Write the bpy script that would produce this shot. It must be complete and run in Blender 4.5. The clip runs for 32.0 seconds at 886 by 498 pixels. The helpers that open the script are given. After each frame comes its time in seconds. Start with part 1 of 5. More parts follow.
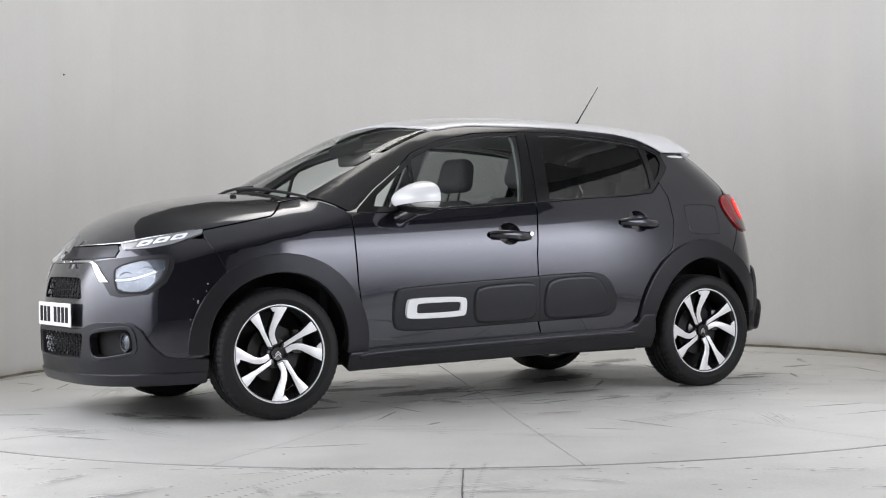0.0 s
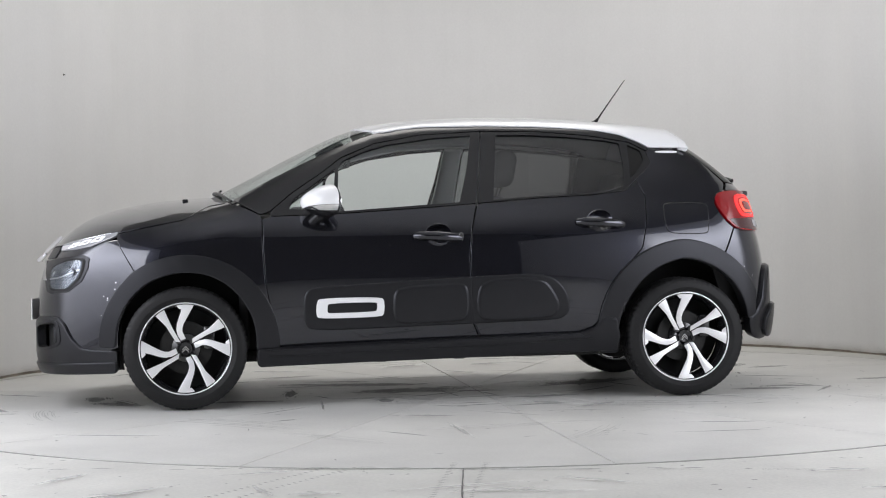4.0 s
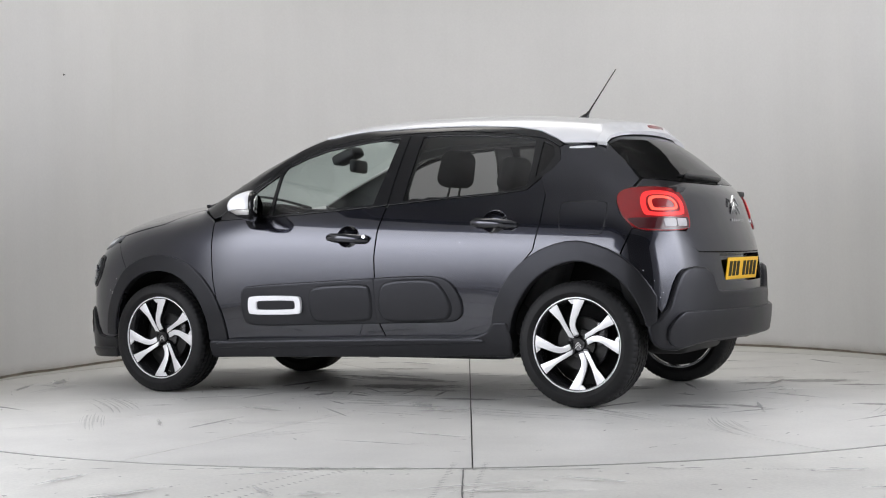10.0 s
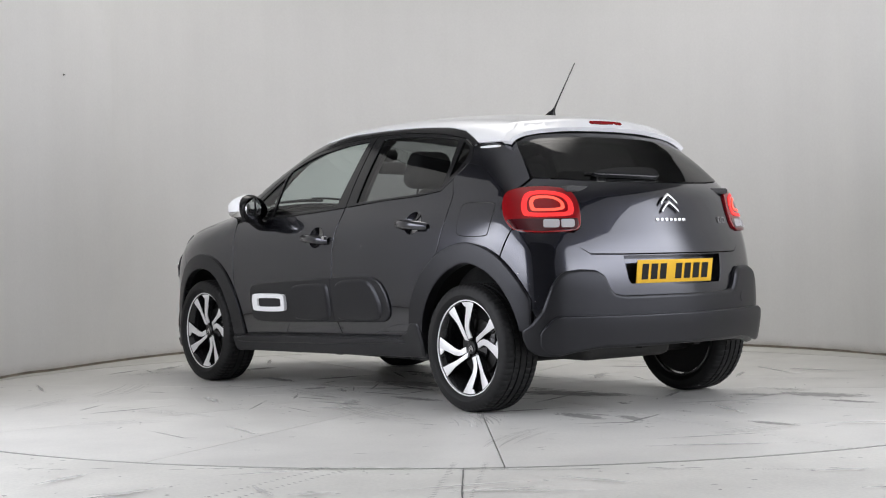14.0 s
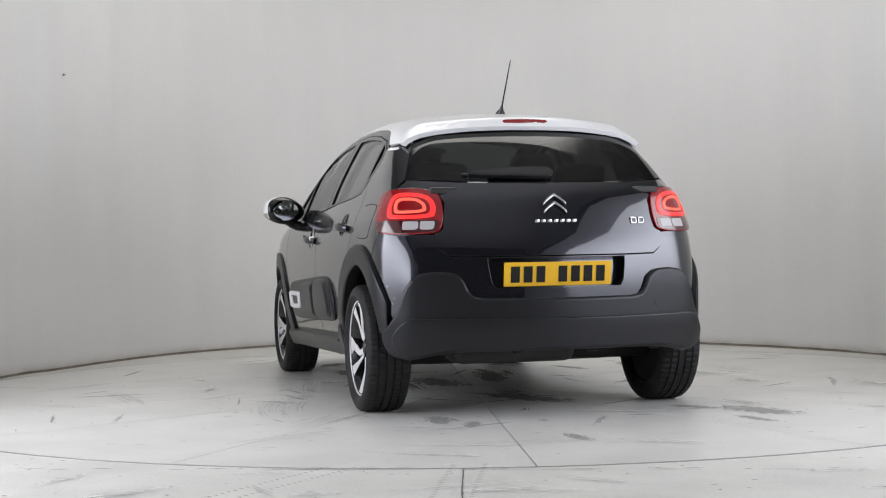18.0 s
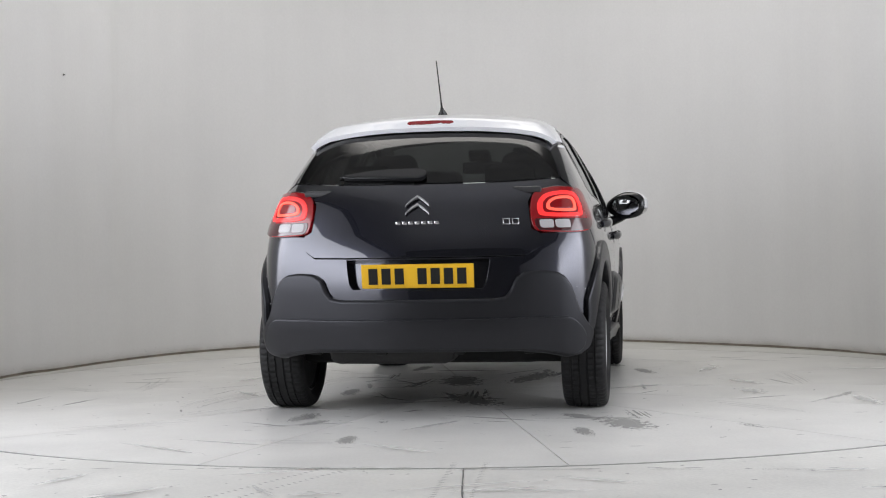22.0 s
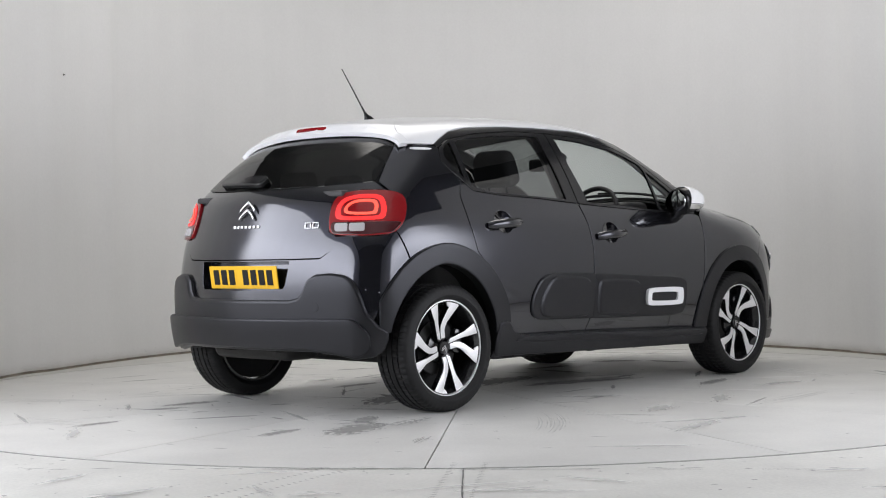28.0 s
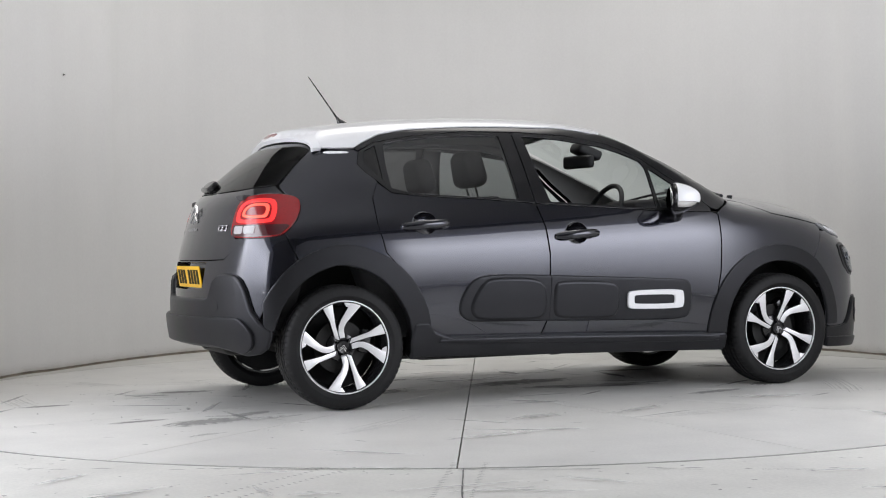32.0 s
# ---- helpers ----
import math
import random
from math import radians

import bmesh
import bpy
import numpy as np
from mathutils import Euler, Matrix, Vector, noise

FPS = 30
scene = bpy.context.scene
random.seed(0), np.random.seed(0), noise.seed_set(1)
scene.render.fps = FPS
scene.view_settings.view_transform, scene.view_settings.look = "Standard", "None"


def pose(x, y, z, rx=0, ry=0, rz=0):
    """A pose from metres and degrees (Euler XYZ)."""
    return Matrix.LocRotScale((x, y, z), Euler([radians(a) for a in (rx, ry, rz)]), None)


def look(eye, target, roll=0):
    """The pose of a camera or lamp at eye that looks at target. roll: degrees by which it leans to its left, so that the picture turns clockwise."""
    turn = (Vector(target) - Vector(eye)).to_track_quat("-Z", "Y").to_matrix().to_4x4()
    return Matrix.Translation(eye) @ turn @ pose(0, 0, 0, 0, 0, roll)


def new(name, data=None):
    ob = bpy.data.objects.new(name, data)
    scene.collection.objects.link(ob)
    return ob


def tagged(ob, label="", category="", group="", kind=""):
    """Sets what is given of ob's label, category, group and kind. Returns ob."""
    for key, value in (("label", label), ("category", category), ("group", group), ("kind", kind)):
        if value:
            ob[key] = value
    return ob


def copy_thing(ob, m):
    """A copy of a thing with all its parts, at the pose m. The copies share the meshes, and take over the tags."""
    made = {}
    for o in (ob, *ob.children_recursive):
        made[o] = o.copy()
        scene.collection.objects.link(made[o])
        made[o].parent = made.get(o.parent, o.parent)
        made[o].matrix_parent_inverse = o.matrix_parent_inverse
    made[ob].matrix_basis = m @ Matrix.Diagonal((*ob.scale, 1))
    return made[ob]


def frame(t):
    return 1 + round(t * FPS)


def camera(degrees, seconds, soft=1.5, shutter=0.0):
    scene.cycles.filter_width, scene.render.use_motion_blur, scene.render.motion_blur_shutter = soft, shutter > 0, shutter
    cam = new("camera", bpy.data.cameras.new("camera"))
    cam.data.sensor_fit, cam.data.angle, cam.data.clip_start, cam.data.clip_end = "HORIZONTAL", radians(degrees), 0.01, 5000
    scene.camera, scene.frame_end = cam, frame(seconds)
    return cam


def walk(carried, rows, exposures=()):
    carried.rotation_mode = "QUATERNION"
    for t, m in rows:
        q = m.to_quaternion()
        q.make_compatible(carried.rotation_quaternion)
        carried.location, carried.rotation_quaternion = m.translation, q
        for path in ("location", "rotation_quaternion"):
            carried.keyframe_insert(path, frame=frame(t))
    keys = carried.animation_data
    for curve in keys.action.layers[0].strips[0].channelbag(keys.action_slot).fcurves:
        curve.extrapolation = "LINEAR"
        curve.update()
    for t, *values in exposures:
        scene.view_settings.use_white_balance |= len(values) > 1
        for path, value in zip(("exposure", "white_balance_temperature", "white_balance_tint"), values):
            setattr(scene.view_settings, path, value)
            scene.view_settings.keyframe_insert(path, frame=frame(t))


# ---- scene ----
HALF = 33.235
EYE = (0.0, -8.3344, 0.7807)
cam = camera(HALF, 32.0, soft=1.1)
AIM = (EYE[0] + 8 * math.sin(-0.0168), EYE[1] + 8 * math.cos(-0.0168), EYE[2] - 8 * 0.0006)
walk(cam, [(0.0, look(EYE, AIM, -0.99)), (32.0, look(EYE, AIM, -0.99))], exposures=[(0.0, -0.22), (32.0, -0.22)])

# ---- world and lamps ----
world = bpy.data.worlds.new("world")
scene.world = world
world.use_nodes = True
world.node_tree.nodes["Background"].inputs[0].default_value = (0.9, 0.95, 1.0, 1)
world.node_tree.nodes["Background"].inputs[1].default_value = 0.02


def area(name, eye, target, sx, sy, watts, colour=(1, 1, 1)):
    data = bpy.data.lights.new(name, "AREA")
    data.shape, data.size, data.size_y, data.energy, data.color = "RECTANGLE", sx, sy, watts, colour
    ob = new(name, data)
    ob.matrix_world = look(eye, target)
    return ob


def feathered(ob, low, high, ends, crest=1.0):
    """Let a softbox fade over its height, from low to high and on to its crest, and towards its two ends."""
    ob.data.use_nodes = True
    t = ob.data.node_tree
    em = t.nodes["Emission"]
    geo = t.nodes.new("ShaderNodeNewGeometry")
    sep = t.nodes.new("ShaderNodeSeparateXYZ")
    t.links.new(geo.outputs["Parametric"], sep.inputs[0])
    up = t.nodes.new("ShaderNodeMapRange")
    up.interpolation_type = "SMOOTHSTEP"
    up.inputs["From Max"].default_value = 0.75
    up.inputs["To Min"].default_value, up.inputs["To Max"].default_value = low, high
    t.links.new(sep.outputs["Y"], up.inputs["Value"])
    a = t.nodes.new("ShaderNodeMapRange")
    a.interpolation_type = "SMOOTHSTEP"
    a.inputs["From Max"].default_value = ends
    t.links.new(sep.outputs["X"], a.inputs["Value"])
    b = t.nodes.new("ShaderNodeMapRange")
    b.interpolation_type = "SMOOTHSTEP"
    b.inputs["From Min"].default_value, b.inputs["From Max"].default_value = 1.0, 1.0 - ends
    t.links.new(sep.outputs["X"], b.inputs["Value"])
    m1 = t.nodes.new("ShaderNodeMath")
    m1.operation = "MULTIPLY"
    m2 = t.nodes.new("ShaderNodeMath")
    m2.operation = "MULTIPLY"
    t.links.new(a.outputs["Result"], m1.inputs[0])
    t.links.new(b.outputs["Result"], m1.inputs[1])
    t.links.new(m1.outputs[0], m2.inputs[0])
    down = t.nodes.new("ShaderNodeMapRange")
    down.interpolation_type = "SMOOTHSTEP"
    down.inputs["From Min"].default_value, down.inputs["To Min"].default_value, down.inputs["To Max"].default_value = 0.6, 1.0, crest
    t.links.new(sep.outputs["Y"], down.inputs["Value"])
    m3 = t.nodes.new("ShaderNodeMath")
    m3.operation = "MULTIPLY"
    t.links.new(up.outputs["Result"], m3.inputs[0])
    t.links.new(down.outputs["Result"], m3.inputs[1])
    t.links.new(m3.outputs[0], m2.inputs[1])
    t.links.new(m2.outputs[0], em.inputs["Strength"])
    return ob


# ---- materials ----
def mat(name, colour, rough=0.5, metal=0.0, coat=0.0, spec=0.5, grain=0.0, scale=60.0, bump=0.0, mottle=0.0, mottle_scale=3.0, rough_var=0.0):
    """A surface with a colour that varies at two scales, fine relief and uneven gloss."""
    m = bpy.data.materials.new(name)
    m.use_nodes = True
    t = m.node_tree
    b = t.nodes["Principled BSDF"]
    b.inputs["Base Color"].default_value = (*colour, 1)
    b.inputs["Roughness"].default_value = rough
    b.inputs["Metallic"].default_value = metal
    b.inputs["Coat Weight"].default_value = coat
    b.inputs["Coat Roughness"].default_value = 0.02
    b.inputs["Specular IOR Level"].default_value = spec
    co = t.nodes.new("ShaderNodeTexCoord")
    if grain or bump or rough_var:
        n = t.nodes.new("ShaderNodeTexNoise")
        n.inputs["Scale"].default_value = scale
        n.inputs["Detail"].default_value = 5
        t.links.new(co.outputs["Object"], n.inputs["Vector"])
    if grain or mottle:
        k = t.nodes.new("ShaderNodeTexNoise")
        k.inputs["Scale"].default_value = mottle_scale
        k.inputs["Detail"].default_value = 7
        k.inputs["Roughness"].default_value = 0.62
        t.links.new(co.outputs["Object"], k.inputs["Vector"])
        m1 = t.nodes.new("ShaderNodeMapRange")
        m1.inputs["From Min"].default_value, m1.inputs["From Max"].default_value = 0.3, 0.7
        m1.inputs["To Min"].default_value, m1.inputs["To Max"].default_value = 1 - mottle, 1 + mottle
        t.links.new(k.outputs["Fac"], m1.inputs["Value"])
        last = m1.outputs["Result"]
        if grain:
            m2 = t.nodes.new("ShaderNodeMapRange")
            m2.inputs["From Min"].default_value, m2.inputs["From Max"].default_value = 0.3, 0.7
            m2.inputs["To Min"].default_value, m2.inputs["To Max"].default_value = 1 - grain, 1 + grain
            t.links.new(n.outputs["Fac"], m2.inputs["Value"])
            mu = t.nodes.new("ShaderNodeMath")
            mu.operation = "MULTIPLY"
            t.links.new(last, mu.inputs[0])
            t.links.new(m2.outputs["Result"], mu.inputs[1])
            last = mu.outputs[0]
        vm = t.nodes.new("ShaderNodeVectorMath")
        vm.operation = "SCALE"
        vm.inputs[0].default_value = colour
        t.links.new(last, vm.inputs["Scale"])
        t.links.new(vm.outputs[0], b.inputs["Base Color"])
    if rough_var:
        m3 = t.nodes.new("ShaderNodeMapRange")
        m3.inputs["To Min"].default_value, m3.inputs["To Max"].default_value = max(0, rough - rough_var), rough + rough_var
        t.links.new(n.outputs["Fac"], m3.inputs["Value"])
        t.links.new(m3.outputs["Result"], b.inputs["Roughness"])
    if bump:
        bp = t.nodes.new("ShaderNodeBump")
        bp.inputs["Strength"].default_value = bump
        bp.inputs["Distance"].default_value = 0.002
        t.links.new(n.outputs["Fac"], bp.inputs["Height"])
        t.links.new(bp.outputs[0], b.inputs["Normal"])
    return m


def glass(name, tint, base=0.06):
    """Thin tinted glass: clear by its tint, with a mirror gloss by Fresnel."""
    m = bpy.data.materials.new(name)
    m.use_nodes = True
    t = m.node_tree
    t.nodes.clear()
    out = t.nodes.new("ShaderNodeOutputMaterial")
    mix = t.nodes.new("ShaderNodeMixShader")
    clear = t.nodes.new("ShaderNodeBsdfTransparent")
    clear.inputs[0].default_value = (*tint, 1)
    gloss = t.nodes.new("ShaderNodeBsdfGlossy")
    gloss.inputs["Roughness"].default_value = 0.01
    lw = t.nodes.new("ShaderNodeLayerWeight")
    lw.inputs["Blend"].default_value = 0.5
    power = t.nodes.new("ShaderNodeMath")
    power.operation = "POWER"
    power.inputs[1].default_value = 5.0
    line = t.nodes.new("ShaderNodeMath")
    line.operation = "MULTIPLY_ADD"
    line.inputs[1].default_value, line.inputs[2].default_value = 1 - base, base
    t.links.new(lw.outputs["Facing"], power.inputs[0])
    t.links.new(power.outputs[0], line.inputs[0])
    t.links.new(line.outputs[0], mix.inputs[0])
    t.links.new(clear.outputs[0], mix.inputs[1])
    t.links.new(gloss.outputs[0], mix.inputs[2])
    t.links.new(mix.outputs[0], out.inputs[0])
    return m


def glow(name, colour, strength):
    m = mat(name, colour, 0.2)
    b = m.node_tree.nodes["Principled BSDF"]
    b.inputs["Emission Color"].default_value = (*colour, 1)
    b.inputs["Emission Strength"].default_value = strength
    return m


PAINT = mat("black_paint", (0.004, 0.004, 0.005), 0.22, coat=1.0, spec=0.0, grain=0.05, scale=300, mottle=0.05)
b = PAINT.node_tree.nodes["Principled BSDF"]
b.inputs["Roughness"].default_value = 0.23
b.inputs["Specular IOR Level"].default_value = 0.33
b.inputs["Specular Tint"].default_value = (0.65, 0.69, 1.0, 1)
b.inputs["Coat Roughness"].default_value = 0.03
b.inputs["Coat IOR"].default_value = 1.62
WHITE = mat("white_paint", (0.86, 0.865, 0.88), 0.34, coat=0.5, mottle=0.01)
WHITE.node_tree.nodes["Principled BSDF"].inputs["Coat Roughness"].default_value = 0.14
PLASTIC = mat("black_plastic", (0.012, 0.012, 0.013), 0.31, spec=0.37, bump=0.10, scale=900, grain=0.06, mottle=0.06, mottle_scale=5)
PLASTIC.node_tree.nodes["Principled BSDF"].inputs["Specular Tint"].default_value = (0.90, 0.915, 1.0, 1)
TRIM = mat("gloss_trim", (0.012, 0.012, 0.013), 0.16, grain=0.05, scale=200)
DARK = mat("dark_cavity", (0.008, 0.008, 0.008), 0.8, grain=0.2, scale=40)
RUBBER = mat("tyre_rubber", (0.010, 0.010, 0.0105), 0.6, spec=0.3, bump=0.2, scale=400, grain=0.15, mottle=0.12, mottle_scale=9)
SILVER = mat("machined_alloy", (0.86, 0.86, 0.87), 0.36, metal=0.45, grain=0.04, scale=180, rough_var=0.05)
RIMBLACK = mat("gloss_black_alloy", (0.012, 0.012, 0.013), 0.2, coat=0.6, grain=0.1, scale=80)
CHROME = mat("chrome", (0.75, 0.75, 0.76), 0.08, metal=1.0)
STEEL = mat("brake_steel", (0.018, 0.0175, 0.017), 0.55, metal=0.3, grain=0.2, scale=60)
GLASS_FRONT = glass("clear_glass", (0.80, 0.86, 0.84), 0.08)
GLASS_DARK = glass("privacy_glass", (0.31, 0.315, 0.315), 0.10)
GLASS_TAIL = glass("black_privacy_glass", (0.04, 0.04, 0.04))
GLASS_REAR = glass("dark_rear_glass", (0.042, 0.044, 0.043), 0.036)
GLASS_LAMP = glass("lamp_lens", (0.9, 0.93, 0.95))
RED = mat("red_lens", (0.23, 0.003, 0.006), 0.12, coat=0.6, grain=0.1, scale=120)
RED_DARK = mat("dark_red_lens", (0.05, 0.003, 0.006), 0.12, coat=1.0, grain=0.1, scale=120)
RED_GLOW = glow("lit_red_guide", (0.95, 0.035, 0.035), 0.6)
RED_HOT = glow("bright_red_guide", (1.0, 0.11, 0.07), 0.85)
DRL_IN = mat("daytime_reflector", (0.36, 0.37, 0.39), 0.2, metal=0.5, bump=0.3, scale=90)
LENS_WHITE = mat("clear_reflector", (0.42, 0.41, 0.42), 0.2, metal=0.0, bump=0.3, scale=120)
EMBLEM = mat("satin_chrome", (0.60, 0.60, 0.61), 0.22, metal=0.85, grain=0.05, scale=200)
CELL = mat("bright_lamp_cell", (0.85, 0.86, 0.88), 0.25, bump=0.2, scale=120)
YELLOW = mat("yellow_plate", (0.80, 0.46, 0.01), 0.35, mottle=0.03)
PLATE_WHITE = mat("white_plate", (0.8, 0.8, 0.8), 0.35, mottle=0.03)
INK = mat("plate_ink", (0.012, 0.012, 0.012), 0.6, spec=0.2)
CLOTH = mat("seat_cloth", (0.10, 0.10, 0.104), 0.85, bump=0.4, scale=300, grain=0.25, mottle=0.15)
SOFT = mat("cabin_plastic", (0.025, 0.025, 0.027), 0.6, bump=0.2, scale=400, grain=0.1)
LINING = mat("light_lining", (0.36, 0.36, 0.35), 0.9, bump=0.2, scale=300, grain=0.08)
LAMP_IN = mat("lamp_reflector", (0.11, 0.12, 0.14), 0.2, metal=0.6, grain=0.1, scale=30)


# ---- the car's body as one smooth form ----
def soft(pairs, sigma, a=-2.6, b=2.6, n=4200):
    """A smooth curve along a polyline, with its slope."""
    px = np.array([p[0] for p in pairs], float)
    py = np.array([p[1] for p in pairs], float)
    order = np.argsort(px)
    px, py = px[order], py[order]
    pad = 4 * sigma
    xs = np.linspace(a - pad, b + pad, n)
    ys = np.interp(xs, px, py)
    ys = np.where(xs < px[0], py[0] + (xs - px[0]) * (py[1] - py[0]) / (px[1] - px[0]), ys)
    ys = np.where(xs > px[-1], py[-1] + (xs - px[-1]) * (py[-1] - py[-2]) / (px[-1] - px[-2]), ys)
    step = xs[1] - xs[0]
    m = max(2, int(3 * sigma / step))
    kern = np.exp(-0.5 * (np.arange(-m, m + 1) * step / sigma) ** 2)
    kern /= kern.sum()
    ext = np.concatenate([ys[0] - (ys[1] - ys[0]) * np.arange(m, 0, -1), ys, ys[-1] + (ys[-1] - ys[-2]) * np.arange(1, m + 1)])
    sm = np.convolve(ext, kern, "valid")
    slope = np.gradient(sm, step)
    return (lambda q: np.interp(q, xs, sm)), (lambda q: np.interp(q, xs, slope))


# half width over height, and its taper towards both ends
WZ, WZs = soft([(0.1, 0.74), (0.2, 0.79), (0.3, 0.82), (0.45, 0.832), (0.65, 0.833), (0.8, 0.828), (0.9, 0.81), (1.0, 0.765),
                (1.1, 0.728), (1.2, 0.682), (1.3, 0.63), (1.4, 0.575), (1.5, 0.51)], 0.04, 0, 1.7)
WX, WXs = soft([(-1.95, -0.11), (-1.7, -0.047), (-1.5, -0.03), (-1.31, -0.018), (-1.0, -0.008), (-0.5, 0), (0.5, 0),
                (1.0, -0.004), (1.5, -0.02), (1.8, -0.06), (2.1, -0.14)], 0.12)
# the top line on the centre plane
TX, TXs = soft([(2.07, 0.75), (2.02, 0.825), (1.95, 0.897), (1.88, 0.938), (1.735, 0.997), (1.6, 1.032), (1.43, 1.060), (1.22, 1.075), (1.15, 1.074),
                (0.76, 1.275), (0.5, 1.40), (0.34, 1.451), (0.1, 1.482), (-0.2, 1.493), (-0.5, 1.491), (-0.82, 1.477),
                (-1.1, 1.451), (-1.42, 1.405)], 0.035)
CX, CXs = soft([(2.0, 0.25), (1.7, 0.225), (1.25, 0.225), (1.0, 0.14), (0.6, 0.14), (0.3, 0.18), (-1.4, 0.19)], 0.1)
# front and rear faces on the centre plane over height, and the bow of the front
FZ, FZs = soft([(0.1, 1.97), (0.2, 2.045), (0.26, 2.06), (0.45, 2.062), (0.66, 2.06), (0.74, 2.045), (0.82, 2.015), (0.95, 1.93)], 0.025, 0, 1.7)
GY, GYs = soft([(-0.2, 0.004), (0.0, 0.0), (0.2, 0.004), (0.3, 0.015), (0.4, 0.04), (0.5, 0.085), (0.6, 0.155), (0.7, 0.26), (0.78, 0.40), (0.85, 0.58)], 0.05, -0.2, 1.1)
RZ, RZs = soft([(0.2, 1.80), (0.3, 1.865), (0.42, 1.885), (0.62, 1.885), (0.7, 1.875), (0.8, 1.855), (0.93, 1.815), (1.02, 1.785), (1.06, 1.762),
                (1.19, 1.615), (1.37, 1.39), (1.5, 1.225)], 0.025, 0, 1.7)


# the doors turn in towards the sill between the wheels
TUCK, TUCKs = soft([(0.1, 0.072), (0.2, 0.054), (0.3, 0.037), (0.4, 0.0215), (0.5, 0.010), (0.6, 0.003), (0.7, 0.0), (1.5, 0.0)], 0.03, 0, 1.7)


def smax(a, b, k):
    h = np.maximum(k - np.abs(a - b), 0) / k
    return np.maximum(a, b) + h * h * k * 0.25


def hull(x, y, z):
    """Distance-like value of the body: negative inside."""
    ay = np.sqrt(y * y + 1e-5)
    mid = np.exp(-np.abs(x / 1.0) ** 8)
    side = (ay - WZ(z) - WX(x) + TUCK(z) * mid) / np.sqrt(1 + (WZs(z) - TUCKs(z) * mid) ** 2 + WXs(x) ** 2)
    u = x + 0.24 * y * y
    top = (z - TX(u) + CX(x) * y * y) / np.sqrt(1 + TXs(u) ** 2)
    front = (x - FZ(z) + GY(ay)) / np.sqrt(1 + FZs(z) ** 2 + GYs(ay) ** 2)
    rear = (-x - RZ(z) + 0.33 * y * y) / np.sqrt(1 + RZs(z) ** 2 + (0.66 * y) ** 2)
    return smax(smax(side, top, 0.09), smax(front, rear, 0.02), 0.14)


def normal(p):
    e = 0.004
    x, y, z = p[:, 0], p[:, 1], p[:, 2]
    g = np.stack([hull(x + e, y, z) - hull(x - e, y, z), hull(x, y + e, z) - hull(x, y - e, z), hull(x, y, z + e) - hull(x, y, z - e)], 1)
    return g / np.linalg.norm(g, axis=1, keepdims=True)


FRONT, REAR = 1.0, -0.8   # the upright axes of the two end charts


def chart(kind, uv, r):
    """Points at depth r of a chart: side (x, z), top (x, y), front and rear (degrees round the end, z)."""
    u, v = uv[:, 0], uv[:, 1]
    if kind == "side":
        return np.stack([u, r, v], 1)
    if kind == "top":
        return np.stack([u, v, r], 1)
    a = np.radians(u)
    if kind == "front":
        return np.stack([FRONT + r * np.cos(a), r * np.sin(a), v], 1)
    return np.stack([REAR - r * np.cos(a), r * np.sin(a), v], 1)


def wrap(kind, uv, off=0.0):
    """Lay chart points on the body, off metres proud of it."""
    uv = np.asarray(uv, float)
    lo = np.full(len(uv), 0.3 if kind != "top" else 0.5)
    hi = np.full(len(uv), 1.8)
    for _ in range(40):
        mid = (lo + hi) / 2
        p = chart(kind, uv, mid)
        out = hull(p[:, 0], p[:, 1], p[:, 2]) > off
        hi = np.where(out, mid, hi)
        lo = np.where(out, lo, mid)
    return chart(kind, uv, hi)


def to(kind, other, pts, off=0.0):
    """The same places of the body in another chart."""
    fine = []
    for a, b in zip(pts, pts[1:]):
        fine += [(a[0] + (b[0] - a[0]) * k / 5, a[1] + (b[1] - a[1]) * k / 5) for k in range(5)]
    p = wrap(kind, fine + [pts[-1]], off)
    if other == "side":
        return [(a[0], a[2]) for a in p]
    if other == "top":
        return [(a[0], a[1]) for a in p]
    if other == "front":
        return [(math.degrees(math.atan2(a[1], a[0] - FRONT)), a[2]) for a in p]
    return [(math.degrees(math.atan2(a[1], REAR - a[0])), a[2]) for a in p]


UNIT = {"side": (1, 1), "top": (1, 1), "front": (0.0185, 1), "rear": (0.0185, 1), "brow": (1, 0.0045)}


def rounded(pts, times=2, reach=None, unit=(1, 1)):
    """Cut the corners of a closed outline, by no more than reach metres."""
    reach = reach or (0.006 if times == 1 else 0.5)
    for _ in range(times):
        out = []
        for i, a in enumerate(pts):
            b = pts[(i + 1) % len(pts)]
            d = math.hypot((b[0] - a[0]) * unit[0], (b[1] - a[1]) * unit[1])
            k = min(0.24, reach / max(d, 1e-6))
            out += [(a[0] * (1 - k) + b[0] * k, a[1] * (1 - k) + b[1] * k), (a[0] * k + b[0] * (1 - k), a[1] * k + b[1] * (1 - k))]
        pts = out
    return pts


def arc(cx, cz, r, a0, a1, n=14):
    """Points on a round arc; r may be a pair, from start to end."""
    r0, r1 = r if isinstance(r, tuple) else (r, r)
    return [(cx + (r0 + (r1 - r0) * i / n) * math.cos(radians(a0 + (a1 - a0) * i / n)), cz + (r0 + (r1 - r0) * i / n) * math.sin(radians(a0 + (a1 - a0) * i / n)))
            for i in range(n + 1)]


def mirrored(half, axis=0):
    """The half outline, from centre to centre, with its mirror image."""
    flip = [((-a, b) if axis == 0 else (a, -b)) for a, b in reversed(half)]
    return half + flip


